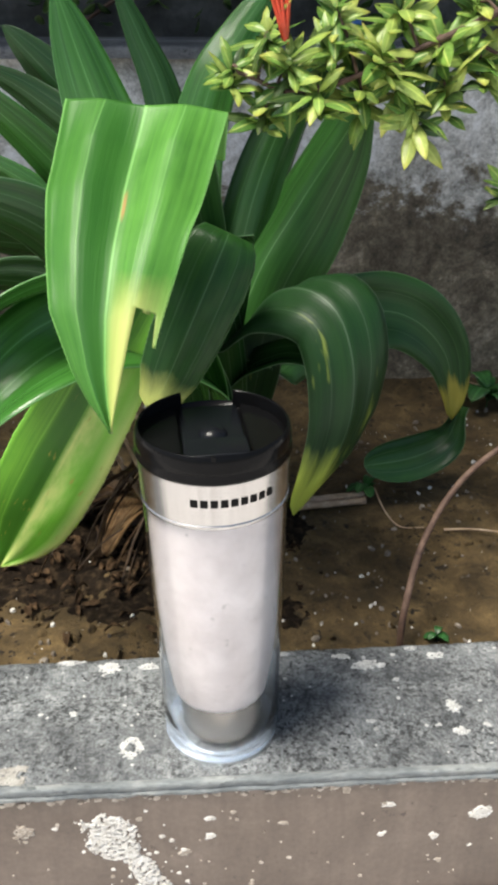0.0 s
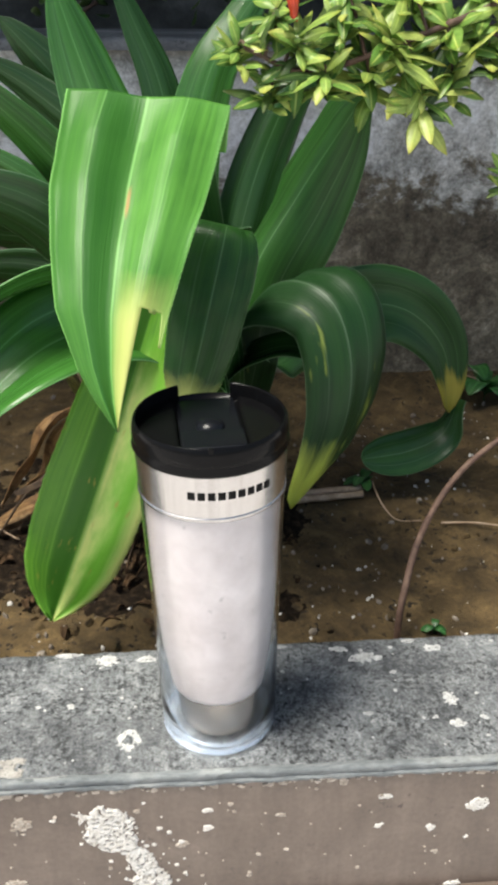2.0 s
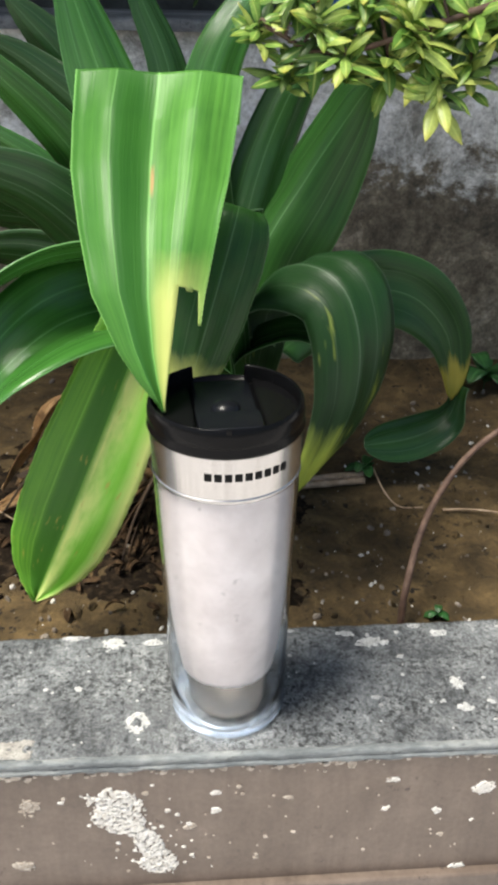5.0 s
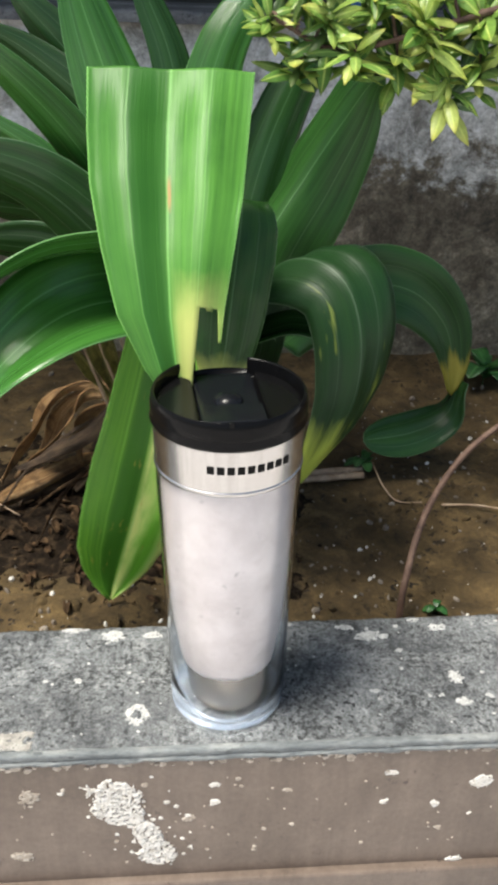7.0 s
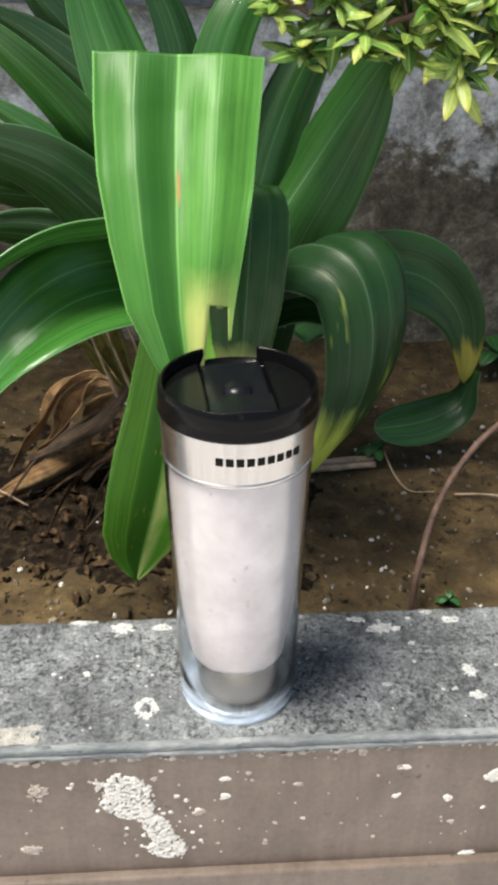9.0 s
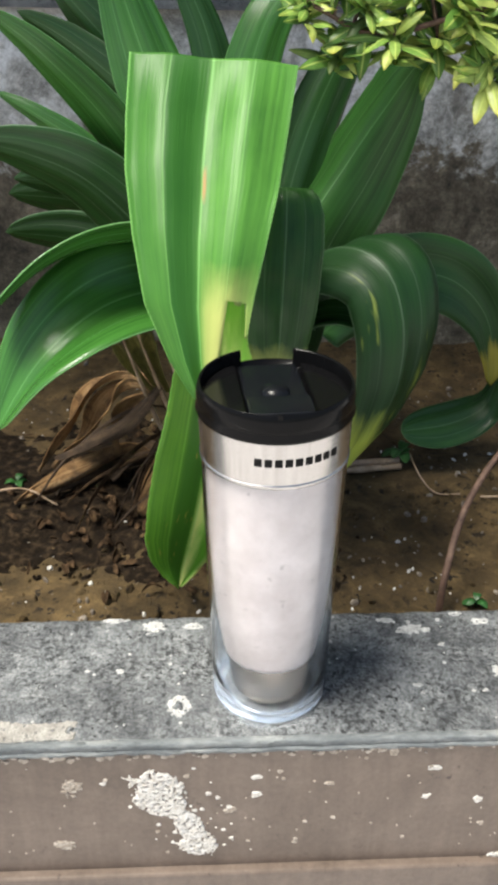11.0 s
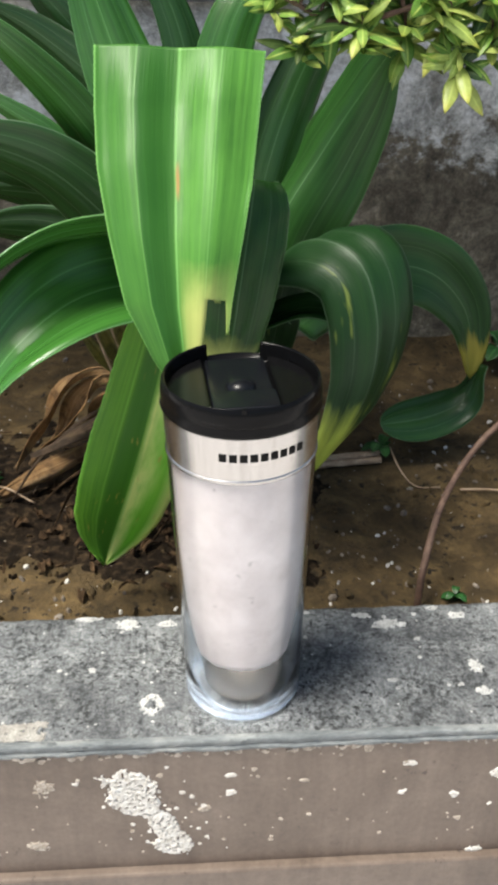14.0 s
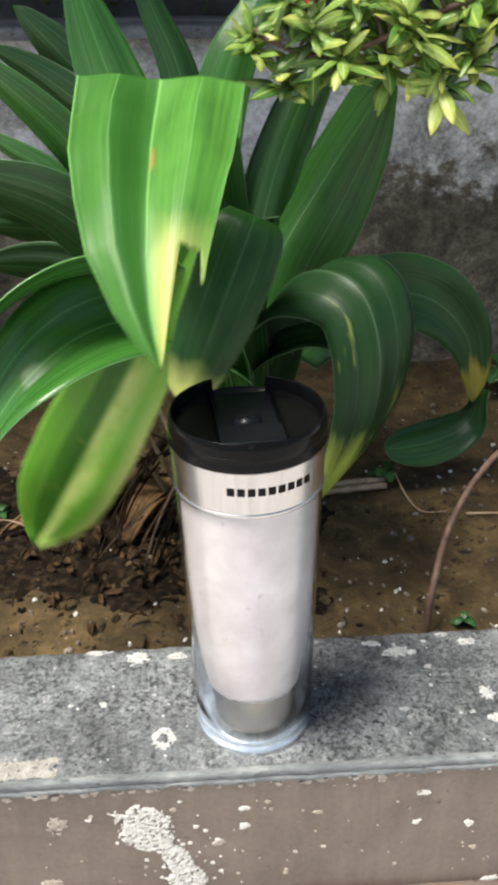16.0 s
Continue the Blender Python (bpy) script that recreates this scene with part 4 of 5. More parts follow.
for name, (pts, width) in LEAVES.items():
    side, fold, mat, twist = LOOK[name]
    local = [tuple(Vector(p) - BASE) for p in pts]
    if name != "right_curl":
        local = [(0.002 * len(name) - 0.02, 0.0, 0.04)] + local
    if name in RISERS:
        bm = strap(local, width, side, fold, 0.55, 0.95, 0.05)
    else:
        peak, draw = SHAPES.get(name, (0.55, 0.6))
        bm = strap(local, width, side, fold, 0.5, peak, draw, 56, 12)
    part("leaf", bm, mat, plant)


HALF_MID = [(0, 0.66), (0.05, 0.82), (0.14, 0.97), (0.3, 1.0), (0.6, 0.92), (0.8, 0.78), (0.95, 0.5), (1.0, 0.2)]
HALF_LOW = [(0, 0.55), (0.2, 0.72), (0.4, 0.88), (0.6, 1.0), (0.75, 0.99), (0.85, 0.9), (0.92, 0.68), (0.97, 0.36), (1.0, 0.03)]


LEFT_EDGE = [(0, -0.0495), (0.035, -0.0495), (0.07, -0.046), (0.11, -0.0385), (0.15, -0.0285), (0.18, -0.0135), (0.195, -0.003), (0.2104, 0.0105)]
RIGHT_EDGE = [(0, 0.0505), (0.04, 0.0468), (0.08, 0.043), (0.11, 0.0385), (0.14, 0.0335), (0.166, 0.0292)]


def torn_blade(length, slot, split, strip_end):
    """The folded-over leaf below its crease: four lengthwise pleats, toothed margins, and a torn slot that parts a narrow strip from the drawn-out tip."""
    bm = bmesh.new()
    uv = bm.loops.layers.uv.new("UVMap")
    cut, inner = 0.774, 0.936
    us = [cut * i / 15 for i in range(16)] + [cut + (inner - cut) * f for f in (0.33, 0.67)] + [inner + (1 - inner) * i / 4 for i in range(5)]
    n, back_rows = 132, 8
    rows, coord = [], {}
    for i in range(-back_rows, n + 1):
        v, back = max(0, i) / n, -min(0, i) / back_rows
        left = float(np.interp(v * length, [a for a, _ in LEFT_EDGE], [b for _, b in LEFT_EDGE]))
        right = float(np.interp(v * length, [a for a, _ in RIGHT_EDGE], [b for _, b in RIGHT_EDGE]))
        row = []
        for k, u in enumerate(us):
            z = v
            if v <= slot:
                x = left + (right - left) * u
            else:
                f = (v - slot) / (1 - slot)
                edge = split[0] + (split[1] - split[0]) * f
                if u <= cut + 1e-6:
                    x = left + (max(edge, left + 0.0004) - left) * u / cut
                else:
                    g = min(1.0, (v - slot) / (strip_end - slot))
                    x = split[2] + (max(right, split[2] + 0.0004) - split[2]) * (u - inner) / (1 - inner) + 0.0006 * g
            if k in (0, len(us) - 1) and back == 0:
                x += 0.0002 * (-1) ** i if v > 0.02 else 0.0
            q = 2 * u - 1
            zig = abs(((q + 1) * 2) % 2 - 1)
            zig = zig * zig * (3 - 2 * zig)
            y = -0.018 * math.sin(math.pi * min(1.0, v) ** 1.25) + 0.0125 * (zig - 0.5) * min(1, 5 * v + 0.25) * (1 - 0.75 * v)
            y += 0.0014 * math.sin(19 * v + 2 * q) * abs(q) ** 3 + 0.0012 * noise.noise(Vector((x * 30, v * 6, 1)))
            y += 0.03 * back
            top = bm.verts.new((x * (1 - 0.05 * back), y, -length * z - 0.012 * back * back + (0.003 - 0.0022 * u) * (1 - min(1, v / 0.2))))
            coord[top] = (u, v)
            row.append(top)
        rows.append(row)
    for i, (a, b) in enumerate(zip(rows, rows[1:])):
        v = (i - back_rows + 0.5) / n
        for k in range(len(us) - 1):
            u = (us[k] + us[k + 1]) / 2
            gap = cut < u < inner and v > slot + 0.006 * math.sin(9 * u)
            if gap or (u > inner and v > strip_end):
                continue
            f = bm.faces.new((a[k], b[k], b[k + 1], a[k + 1]))
            for loop in f.loops:
                loop[uv].uv = coord[loop.vert]
    bmesh.ops.delete(bm, geom=[v for v in bm.verts if not v.link_faces], context="VERTS")
    return thicken(bm, 0.0009)


def hanging_blade(length, width, outline, bulge, pleat, folds=2):
    """A leaf blade that hangs from its crease at the origin: down -z, across x, with lengthwise pleats."""
    bm = bmesh.new()
    uv = bm.loops.layers.uv.new("UVMap")
    us = [-1 + i / 10 for i in range(21)]
    n = 60
    rows, coord = [], {}
    for i in range(-6, n + 1):
        v = max(0, i) / n
        back = -min(0, i) / 6
        half = np.interp(v, [a for a, _ in outline], [b for _, b in outline]) * width / 2
        row = []
        for u in us:
            zig = abs(((u + 1) * folds) % 2 - 1)
            y = -bulge * math.sin(math.pi * min(1, v * 1.05)) + pleat * (zig - 0.5) * min(1, 4 * v + 0.3) * (1 - 0.6 * v) + 0.1 * width * u * u * (0.3 + v) * (half / width) * 2
            y += 0.0018 * noise.noise(Vector((u * 2.2, v * 7, 4))) + 0.006 * (1 - min(1, v / 0.1)) ** 2 + 0.03 * back
            tooth = 0.0002 * (-1) ** i if abs(u) > 0.99 and v < 0.97 else 0.0
            q = bm.verts.new((u * (half + tooth) * (1 - 0.06 * back), y, -length * v - 0.010 * back * back - 0.0015 * (1 - min(1, v / 0.06))))
            coord[q] = ((u + 1) / 2, v)
            row.append(q)
        rows.append(row)
    for a, b in zip(rows, rows[1:]):
        for k in range(len(us) - 1):
            f = bm.faces.new((a[k], b[k], b[k + 1], a[k + 1]))
            for loop in f.loops:
                loop[uv].uv = coord[loop.vert]
    return thicken(bm, 0.0009)


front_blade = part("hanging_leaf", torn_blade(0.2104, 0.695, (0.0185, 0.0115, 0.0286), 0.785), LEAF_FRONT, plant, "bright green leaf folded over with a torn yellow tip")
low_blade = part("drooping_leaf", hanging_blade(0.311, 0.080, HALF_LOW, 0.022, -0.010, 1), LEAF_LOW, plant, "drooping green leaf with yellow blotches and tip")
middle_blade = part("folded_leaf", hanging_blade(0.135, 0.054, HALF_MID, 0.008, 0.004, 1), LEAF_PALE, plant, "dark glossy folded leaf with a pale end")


# ---- dead leaves, stalks and twigs on the soil ----
def dead_leaf(points, width, side, label, mat=TAN):
    """A dry leaf lying on the soil; points: x, y and height over the soil."""
    lifted = [(x, y, soil_height(x, y) + h) for x, y, h in points]
    return tagged(part("dead_leaf", strap(lifted, width, side, 0.35, 0.4, 0.4, 0.7, 24, 8, 0.1, 12), mat), label, "dead leaf", "dead leaves on the soil")


for pts, width, side, mat in (([(-0.104, 0.312, 0.066), (-0.138, 0.322, 0.062), (-0.165, 0.330, 0.039), (-0.191, 0.345, -0.010), (-0.230, 0.355, -0.064)], 0.019, (0.5, -0.6, 0.5), TAN),
        ([(-0.100, 0.310, 0.060), (-0.127, 0.320, 0.052), (-0.150, 0.332, 0.024), (-0.172, 0.342, -0.014), (-0.216, 0.366, -0.066)], 0.026, (0.6, -0.5, 0.5), TAN),
        ([(-0.098, 0.310, 0.056), (-0.120, 0.322, 0.040), (-0.135, 0.335, 0.008), (-0.142, 0.345, -0.030)], 0.02, (0.9, -0.3, 0.2), TAN),
        ([(-0.086, 0.330, -0.040), (-0.112, 0.350, -0.046), (-0.136, 0.350, -0.038), (-0.187, 0.325, -0.052), (-0.243, 0.300, -0.066)], 0.026, (0.2, -0.5, 0.8), TAN),
        ([(-0.090, 0.345, -0.045), (-0.120, 0.362, -0.058), (-0.160, 0.345, -0.060), (-0.205, 0.318, -0.066)], 0.024, (0.3, -0.7, 0.6), DRY),
        ([(-0.091, 0.290, 0.074), (-0.126, 0.280, 0.037), (-0.157, 0.270, 0.025), (-0.190, 0.270, 0.006)], 0.015, (0.3, 0.4, 0.8), DRY),
        ([(-0.120, 0.275, 0.150), (-0.108, 0.288, 0.110), (-0.092, 0.305, 0.060)], 0.013, (1, 0.2, 0), SHEATH),
        ([(-0.136, 0.282, 0.132), (-0.118, 0.292, 0.098), (-0.096, 0.310, 0.055)], 0.011, (1, 0.2, 0), SHEATH),
        ([(-0.104, 0.270, 0.160), (-0.096, 0.285, 0.115), (-0.084, 0.305, 0.060)], 0.012, (1, 0.2, 0), SHEATH)):
    part("dead_leaf", strap([tuple(Vector(p) - BASE) for p in pts], width, side, 0.8, 0.5, 0.4, 0.6, 32, 10, 0.14, 40), mat, plant, "curled brown dead leaf")
rnd = random.Random(33)
for i in range(22):
    a = radians(rnd.uniform(185, 250))
    d, far = Vector((math.cos(a), math.sin(a) * 0.5, 0)), rnd.uniform(0.10, 0.24)
    up = rnd.uniform(0.03, 0.12)
    end = BASE + d * far
    part("dead_leaf", strap([Vector((0, 0, 0.06)), d * far * 0.45 + Vector((0, 0, up)), d * far * 0.8 + Vector((0, 0, up * 0.6)), d * far + Vector((0, 0, soil_height(end.x, end.y) - BASE.z + 0.006))], rnd.uniform(0.003, 0.009), (-d.y, d.x, 0.4), 0.9, 0.5, 0.4, 0.6, 18, 6, 0.1, rnd.uniform(-90, 90), 0.0005), rnd.choice((HUSK, HUSK, DRY)), plant, "withered brown leaf")
dead_leaf([(-0.064, 0.348, 0.042), (-0.09, 0.31, 0.04), (-0.114, 0.278, 0.012)], 0.036, (0.8, -0.6, -0.15), "dry tan leaf scrap lying on the soil")
dead_leaf([(-0.088, 0.366, 0.034), (-0.118, 0.35, 0.036), (-0.15, 0.338, 0.014)], 0.026, (0.3, -0.9, -0.2), "grey-brown dry leaf scrap lying on the soil", DRY)


def litter(count, seed):
    """Small brown scraps of leaf round the foot of the lily."""
    rnd = random.Random(seed)
    whole = bmesh.new()
    for i in range(count):
        x, y = -0.10 + rnd.gauss(0, 0.07), 0.33 + rnd.gauss(0, 0.08)
        if not (-0.32 < x < 0.12 and 0.15 < y < 0.6):
            continue
        a, ln = rnd.uniform(0, 6.28), rnd.uniform(0.006, 0.018)
        d = Vector((math.cos(a), math.sin(a), 0))
        z = soil_height(x, y) + 0.002 + 0.006 * rnd.random()
        p = Vector((x, y, z))
        one = strap([p, p + d * ln * 0.5 + Vector((0, 0, rnd.uniform(0.0, 0.005))), p + d * ln + Vector((0, 0, rnd.uniform(-0.002, 0.006)))], rnd.uniform(0.003, 0.008), (-d.y, d.x, rnd.uniform(-0.5, 0.5)), 0.9, 0.5, 0.5, 0.7, 6, 4, 0.1, 40, 0.0004)
        me = bpy.data.meshes.new("scrap")
        one.to_mesh(me)
        one.free()
        whole.from_mesh(me)
        bpy.data.meshes.remove(me)
    return whole


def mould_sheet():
    """A thin ragged layer of leaf mould that thins out into the soil; its dark also stands for leaf shade."""
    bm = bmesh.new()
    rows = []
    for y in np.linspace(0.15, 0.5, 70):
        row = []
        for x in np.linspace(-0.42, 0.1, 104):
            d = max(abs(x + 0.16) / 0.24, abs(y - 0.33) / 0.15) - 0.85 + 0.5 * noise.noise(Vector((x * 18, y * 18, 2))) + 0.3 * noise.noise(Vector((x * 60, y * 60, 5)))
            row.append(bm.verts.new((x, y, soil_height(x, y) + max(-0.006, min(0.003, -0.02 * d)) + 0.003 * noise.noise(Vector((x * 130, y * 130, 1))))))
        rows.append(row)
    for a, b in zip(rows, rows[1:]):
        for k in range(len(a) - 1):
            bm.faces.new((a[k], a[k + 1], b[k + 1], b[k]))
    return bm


tagged(part("leaf_mould", mould_sheet(), HUMUS), "dark crumbled leaf mould round the foot of the lily, darkened further for leaf shade", "leaf mould", kind="stuff")
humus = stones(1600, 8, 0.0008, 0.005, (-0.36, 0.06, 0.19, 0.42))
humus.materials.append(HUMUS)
tagged(new("leaf_mould", humus), "dark crumbled leaf mould round the foot of the lily, darkened further for leaf shade", "leaf mould", kind="stuff")
tagged(part("leaf_litter", litter(260, 21), HUSK), "brown leaf scraps littering the soil", "leaf litter", kind="stuff")
for dx in (0.0, 0.02, 0.035):
    tagged(part("dry_stalk", tube([(-0.03 - dx, 0.33, -0.06), (-0.06 - dx, 0.30, 0.03), (-0.088 - dx, 0.275, 0.135)], 0.0032, 18, 6, 0.3, 0.3), STRAW), "yellow-brown dry stalk at the foot of the lily", "stalk", "dry stalks")
for dy in (0.0, 0.012):
    tagged(part("straw_strip", tube([(0.085, 0.385 - dy, soil_height(0.085, 0.385) + 0.006), (0.12, 0.387 - dy, soil_height(0.12, 0.387) + 0.007), (0.16, 0.392 - dy, soil_height(0.16, 0.392) + 0.005)], 0.0045, 14, 6, 0.8, 0.3), STRAW), "pale straw strip lying on the soil", "straw", "straw strips")
tagged(part("woody_stem", tube([(0.155, 0.145, -0.085), (0.158, 0.155, -0.04), (0.178, 0.195, 0.003), (0.208, 0.22, 0.045), (0.246, 0.235, 0.075), (0.30, 0.25, 0.10), (0.42, 0.27, 0.13)], 0.0031, 40, 10, 0.8, 0.15), BARK),
       "thin reddish-brown woody stem rising from the soil", "stem")


def weed(x, y, count, size, seed):
    rnd = random.Random(seed)
    herb = tagged(new("weed"), "small green weed sprouting from the soil", "weed", "weeds")
    herb.location = (x, y, soil_height(x, y) - 0.002)
    part("stalk", tube([(0, 0, -0.004), (0.001, 0, size * 0.4), (0, 0.002, size * 0.8)], 0.0008, 6, 5), WEED, herb)
    for i in range(count):
        a = 2.4 * i + rnd.random()
        d = Vector((math.cos(a), math.sin(a), 0))
        h = Vector((0, 0, size * (0.3 + 0.5 * i / count)))
        part("leaf", strap([h, h + d * size * 0.5 + Vector((0, 0, size * 0.25)), h + d * size], size * 0.6, (-d.y, d.x, 0), 0.2, 0.2, 0.5, 0.7, 8, 4, 0, 0, 0.0004), WEED, herb)


weed(0.192, 0.165, 5, 0.012, 1)
weed(0.162, 0.40, 5, 0.022, 2)
weed(0.36, 0.62, 7, 0.045, 3)
weed(0.21, 0.44, 3, 0.012, 4)
weed(-0.252, 0.345, 4, 0.013, 6)
for pts in ([(0.172, 0.395, 0.012), (0.178, 0.36, 0.006), (0.19, 0.335, 0.004), (0.215, 0.33, 0.004)], [(0.235, 0.325, 0.004), (0.27, 0.318, 0.006), (0.32, 0.315, 0.004)],
            [(0.33, 0.66, 0.02), (0.38, 0.63, 0.015), (0.45, 0.6, 0.01)], [(-0.3, 0.30, 0.01), (-0.24, 0.31, 0.02), (-0.2, 0.30, 0.01)]):
    tagged(part("root_twig", tube([(x, y, soil_height(x, y) + h) for x, y, h in pts], 0.0013, 16, 6, 0.6, 0.4), STRAW), "thin pale root lying on the soil", "twig", "root twigs")


def creeper(seed):
    """Small dark leaves climbing the wall beyond the ledge."""
    rnd = random.Random(seed)
    vine = tagged(new("creeper"), "small dark-leaved creeper clinging to the wall beyond the ledge", "creeper")
    vine.location = (-0.02, 1.09, 0.40)
    part("vine", tube([(-0.2, 0, -0.02), (-0.08, -0.008, 0.04), (0.06, -0.008, 0.02), (0.22, 0, 0.06)], 0.003, 20, 6, 0.7, 0.3), BARK, vine)
    bm = strap([(0, 0, 0), (0, 0.012, 0.004), (0, 0.026, 0.001)], 0.016, (1, 0, 0), 0.25, 0.3, 0.45, 0.8, 8, 4, 0, 0, 0.0004)
    me = mesh_of("leaf", bm, SPRIG_DARK)
    for i in range(90):
        m = Matrix.Translation((rnd.uniform(-0.28, 0.28), -0.004 - 0.02 * rnd.random(), 0.03 + rnd.gauss(0, 0.05))) @ pose(0, 0, 0, rnd.uniform(100, 190), rnd.uniform(-40, 40), rnd.uniform(0, 360))
        piece("leaf", me, vine, m)


creeper(5)
scrap = tagged(part("plastic_scrap", box(-0.02, 0.02, -0.012, 0.012, 0, 0.03, 0.008, 3), BLUE), "blue plastic scrap lying on the ledge", "plastic")
scrap.matrix_world = pose(0.165, 0.80, 0.3705, 0, 0, 25)


# ---- flowering shrub ----
def shrub():
    rnd = random.Random(11)
    bush = tagged(new("flowering_shrub"), "yellow-green shrub branch with small oval leaves and red bud", "shrub")
    bush.location = SHRUB
    meshes = []
    for k in range(4):
        ln, wd = (0.034, 0.042, 0.03, 0.048)[k], (0.33, 0.28, 0.35, 0.3)[k]
        bm = strap([(0, 0, 0), (0, ln * 0.5, ln * (0.12 - 0.06 * k)), (0, ln, ln * (0.02 - 0.1 * k))], ln * wd, (1, 0, 0), 0.2, 0.12, 0.5, 1.15, 12, 6, 0.02, 0, 0.0003)
        meshes.append(mesh_of("leaf", bm, SPRIG))
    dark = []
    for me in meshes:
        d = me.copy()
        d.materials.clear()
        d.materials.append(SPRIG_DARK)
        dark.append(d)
    main = [(0.20, 0.02, 0.10), (0.12, 0.01, 0.05), (0.03, 0, 0.02), (-0.05, 0, 0.0), (-0.10, -0.01, 0.02)]
    part("branch", tube(main, 0.0035, 24, 7, 0.5, 0.2), BARK, bush, "thin brown branch")
    for (x, y, z, count, scale) in ROSETTES:
        near = min((Vector(p) for p in spline(main, 20)), key=lambda p: (p - Vector((x, y, z))).length)
        part("twig", tube([near, near.lerp(Vector((x, y, z)), 0.5) + Vector((0.06 if z < -0.05 else 0, 0, 0.004)), (x, y, z)], 0.0017, 8, 5, 0.6), BARK, bush)
        lean = Euler((rnd.uniform(0.3, 1.0), rnd.uniform(-0.5, 0.5), rnd.uniform(-0.4, 0.4))).to_matrix().to_4x4()
        for i in range(int(count * 2.9)):
            a = 2.4 * i + rnd.uniform(-0.3, 0.3)
            tilt = rnd.uniform(-5, 55) - 15 * (i % 2)
            k = scale * rnd.uniform(0.5, 0.92)
            m = Matrix.Translation((x, y, z - 0.004 * (i // 5))) @ lean @ pose(0, 0, 0, 0, 0, math.degrees(a)) @ pose(0, 0, 0, tilt, rnd.uniform(-25, 25), 0) @ Matrix.Diagonal((k, k, k, 1))
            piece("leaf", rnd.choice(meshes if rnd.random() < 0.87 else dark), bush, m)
    for i in range(9):
        a = 2.4 * i
        top = Vector((-0.064 + 0.008 * math.cos(a), 0.0, 0.062 + 0.012 + 0.003 * math.sin(a)))
        part("petal", tube([(-0.062, 0, 0.036), (-0.063 + 0.004 * math.cos(a), 0.003 * math.sin(a), 0.055), top], 0.0022, 8, 5, 0.4), RED, bush, "red flower bud")
    return bush


SHRUB = Vector((0.139, 0.30, 0.366))
ROSETTES = [(-0.105, 0.0, 0.022, 9, 0.9), (-0.082, -0.01, -0.008, 8, 0.9), (-0.06, 0.0, 0.025, 10, 1.0), (-0.04, -0.01, 0.0, 9, 1.0), (-0.025, 0.01, 0.03, 9, 1.0), (0.01, -0.01, 0.022, 8, 1.2),
            (-0.004, 0.01, -0.004, 8, 1.1), (0.034, -0.01, -0.016, 11, 0.9), (0.022, 0.0, 0.008, 8, 1.1), (0.06, 0.0, -0.007, 9, 1.1), (0.06, 0.01, 0.025, 9, 1.2), (-0.075, 0.01, 0.045, 8, 0.9),
            (0.03, 0.02, 0.05, 9, 1.2), (-0.02, 0.02, 0.055, 8, 1.0), (0.09, 0.01, 0.01, 9, 1.2), (0.09, 0.02, 0.05, 9, 1.2), (0.114, 0.0, -0.093, 6, 1.0)]
bush = shrub()


# ---- what moves ----
def motions():
    walk(front_blade, [(t, pose(x - BASE.x, y - BASE.y, z - BASE.z, rx, ry, rz)) for t, x, y, z, rx, ry, rz in FRONT_ROWS])
    walk(low_blade, [(t, pose(x - BASE.x, y - BASE.y, z - BASE.z, rx, ry, rz)) for t, x, y, z, rx, ry, rz in LOW_ROWS])
    walk(bush, [(t, pose(SHRUB.x + dx, SHRUB.y, SHRUB.z + dz, 0, 0.6 * dx * 500, 0)) for t, dx, dz in SHRUB_ROWS])
    walk(middle_blade, [(t, pose(x - BASE.x, y - BASE.y, z - BASE.z, rx, ry, rz)) for t, x, y, z, rx, ry, rz in MIDDLE_ROWS])


SHRUB_ROWS = [(0.0, -0.018, -0.002), (0.8, -0.012, 0.004), (1.5, -0.007, 0.009), (2.2, -0.012, 0.004), (3.0, -0.006, 0.006), (3.5, -0.01, 0.012), (4.2, -0.006, 0.004), (6.3, -0.004, 0.002),
              (7.0, 0.0, 0.0), (8.2, -0.001, 0.002), (10.5, -0.003, 0.0), (11.0, -0.004, 0.001), (12.0, 0.0, 0.0), (12.5, 0.003, -0.004), (13.3, -0.008, 0.002), (14.0, -0.006, 0.002),
              (14.5, -0.008, 0.003), (15.2, -0.004, 0.0), (15.7, -0.01, 0.006), (16.0, -0.018, 0.007)]
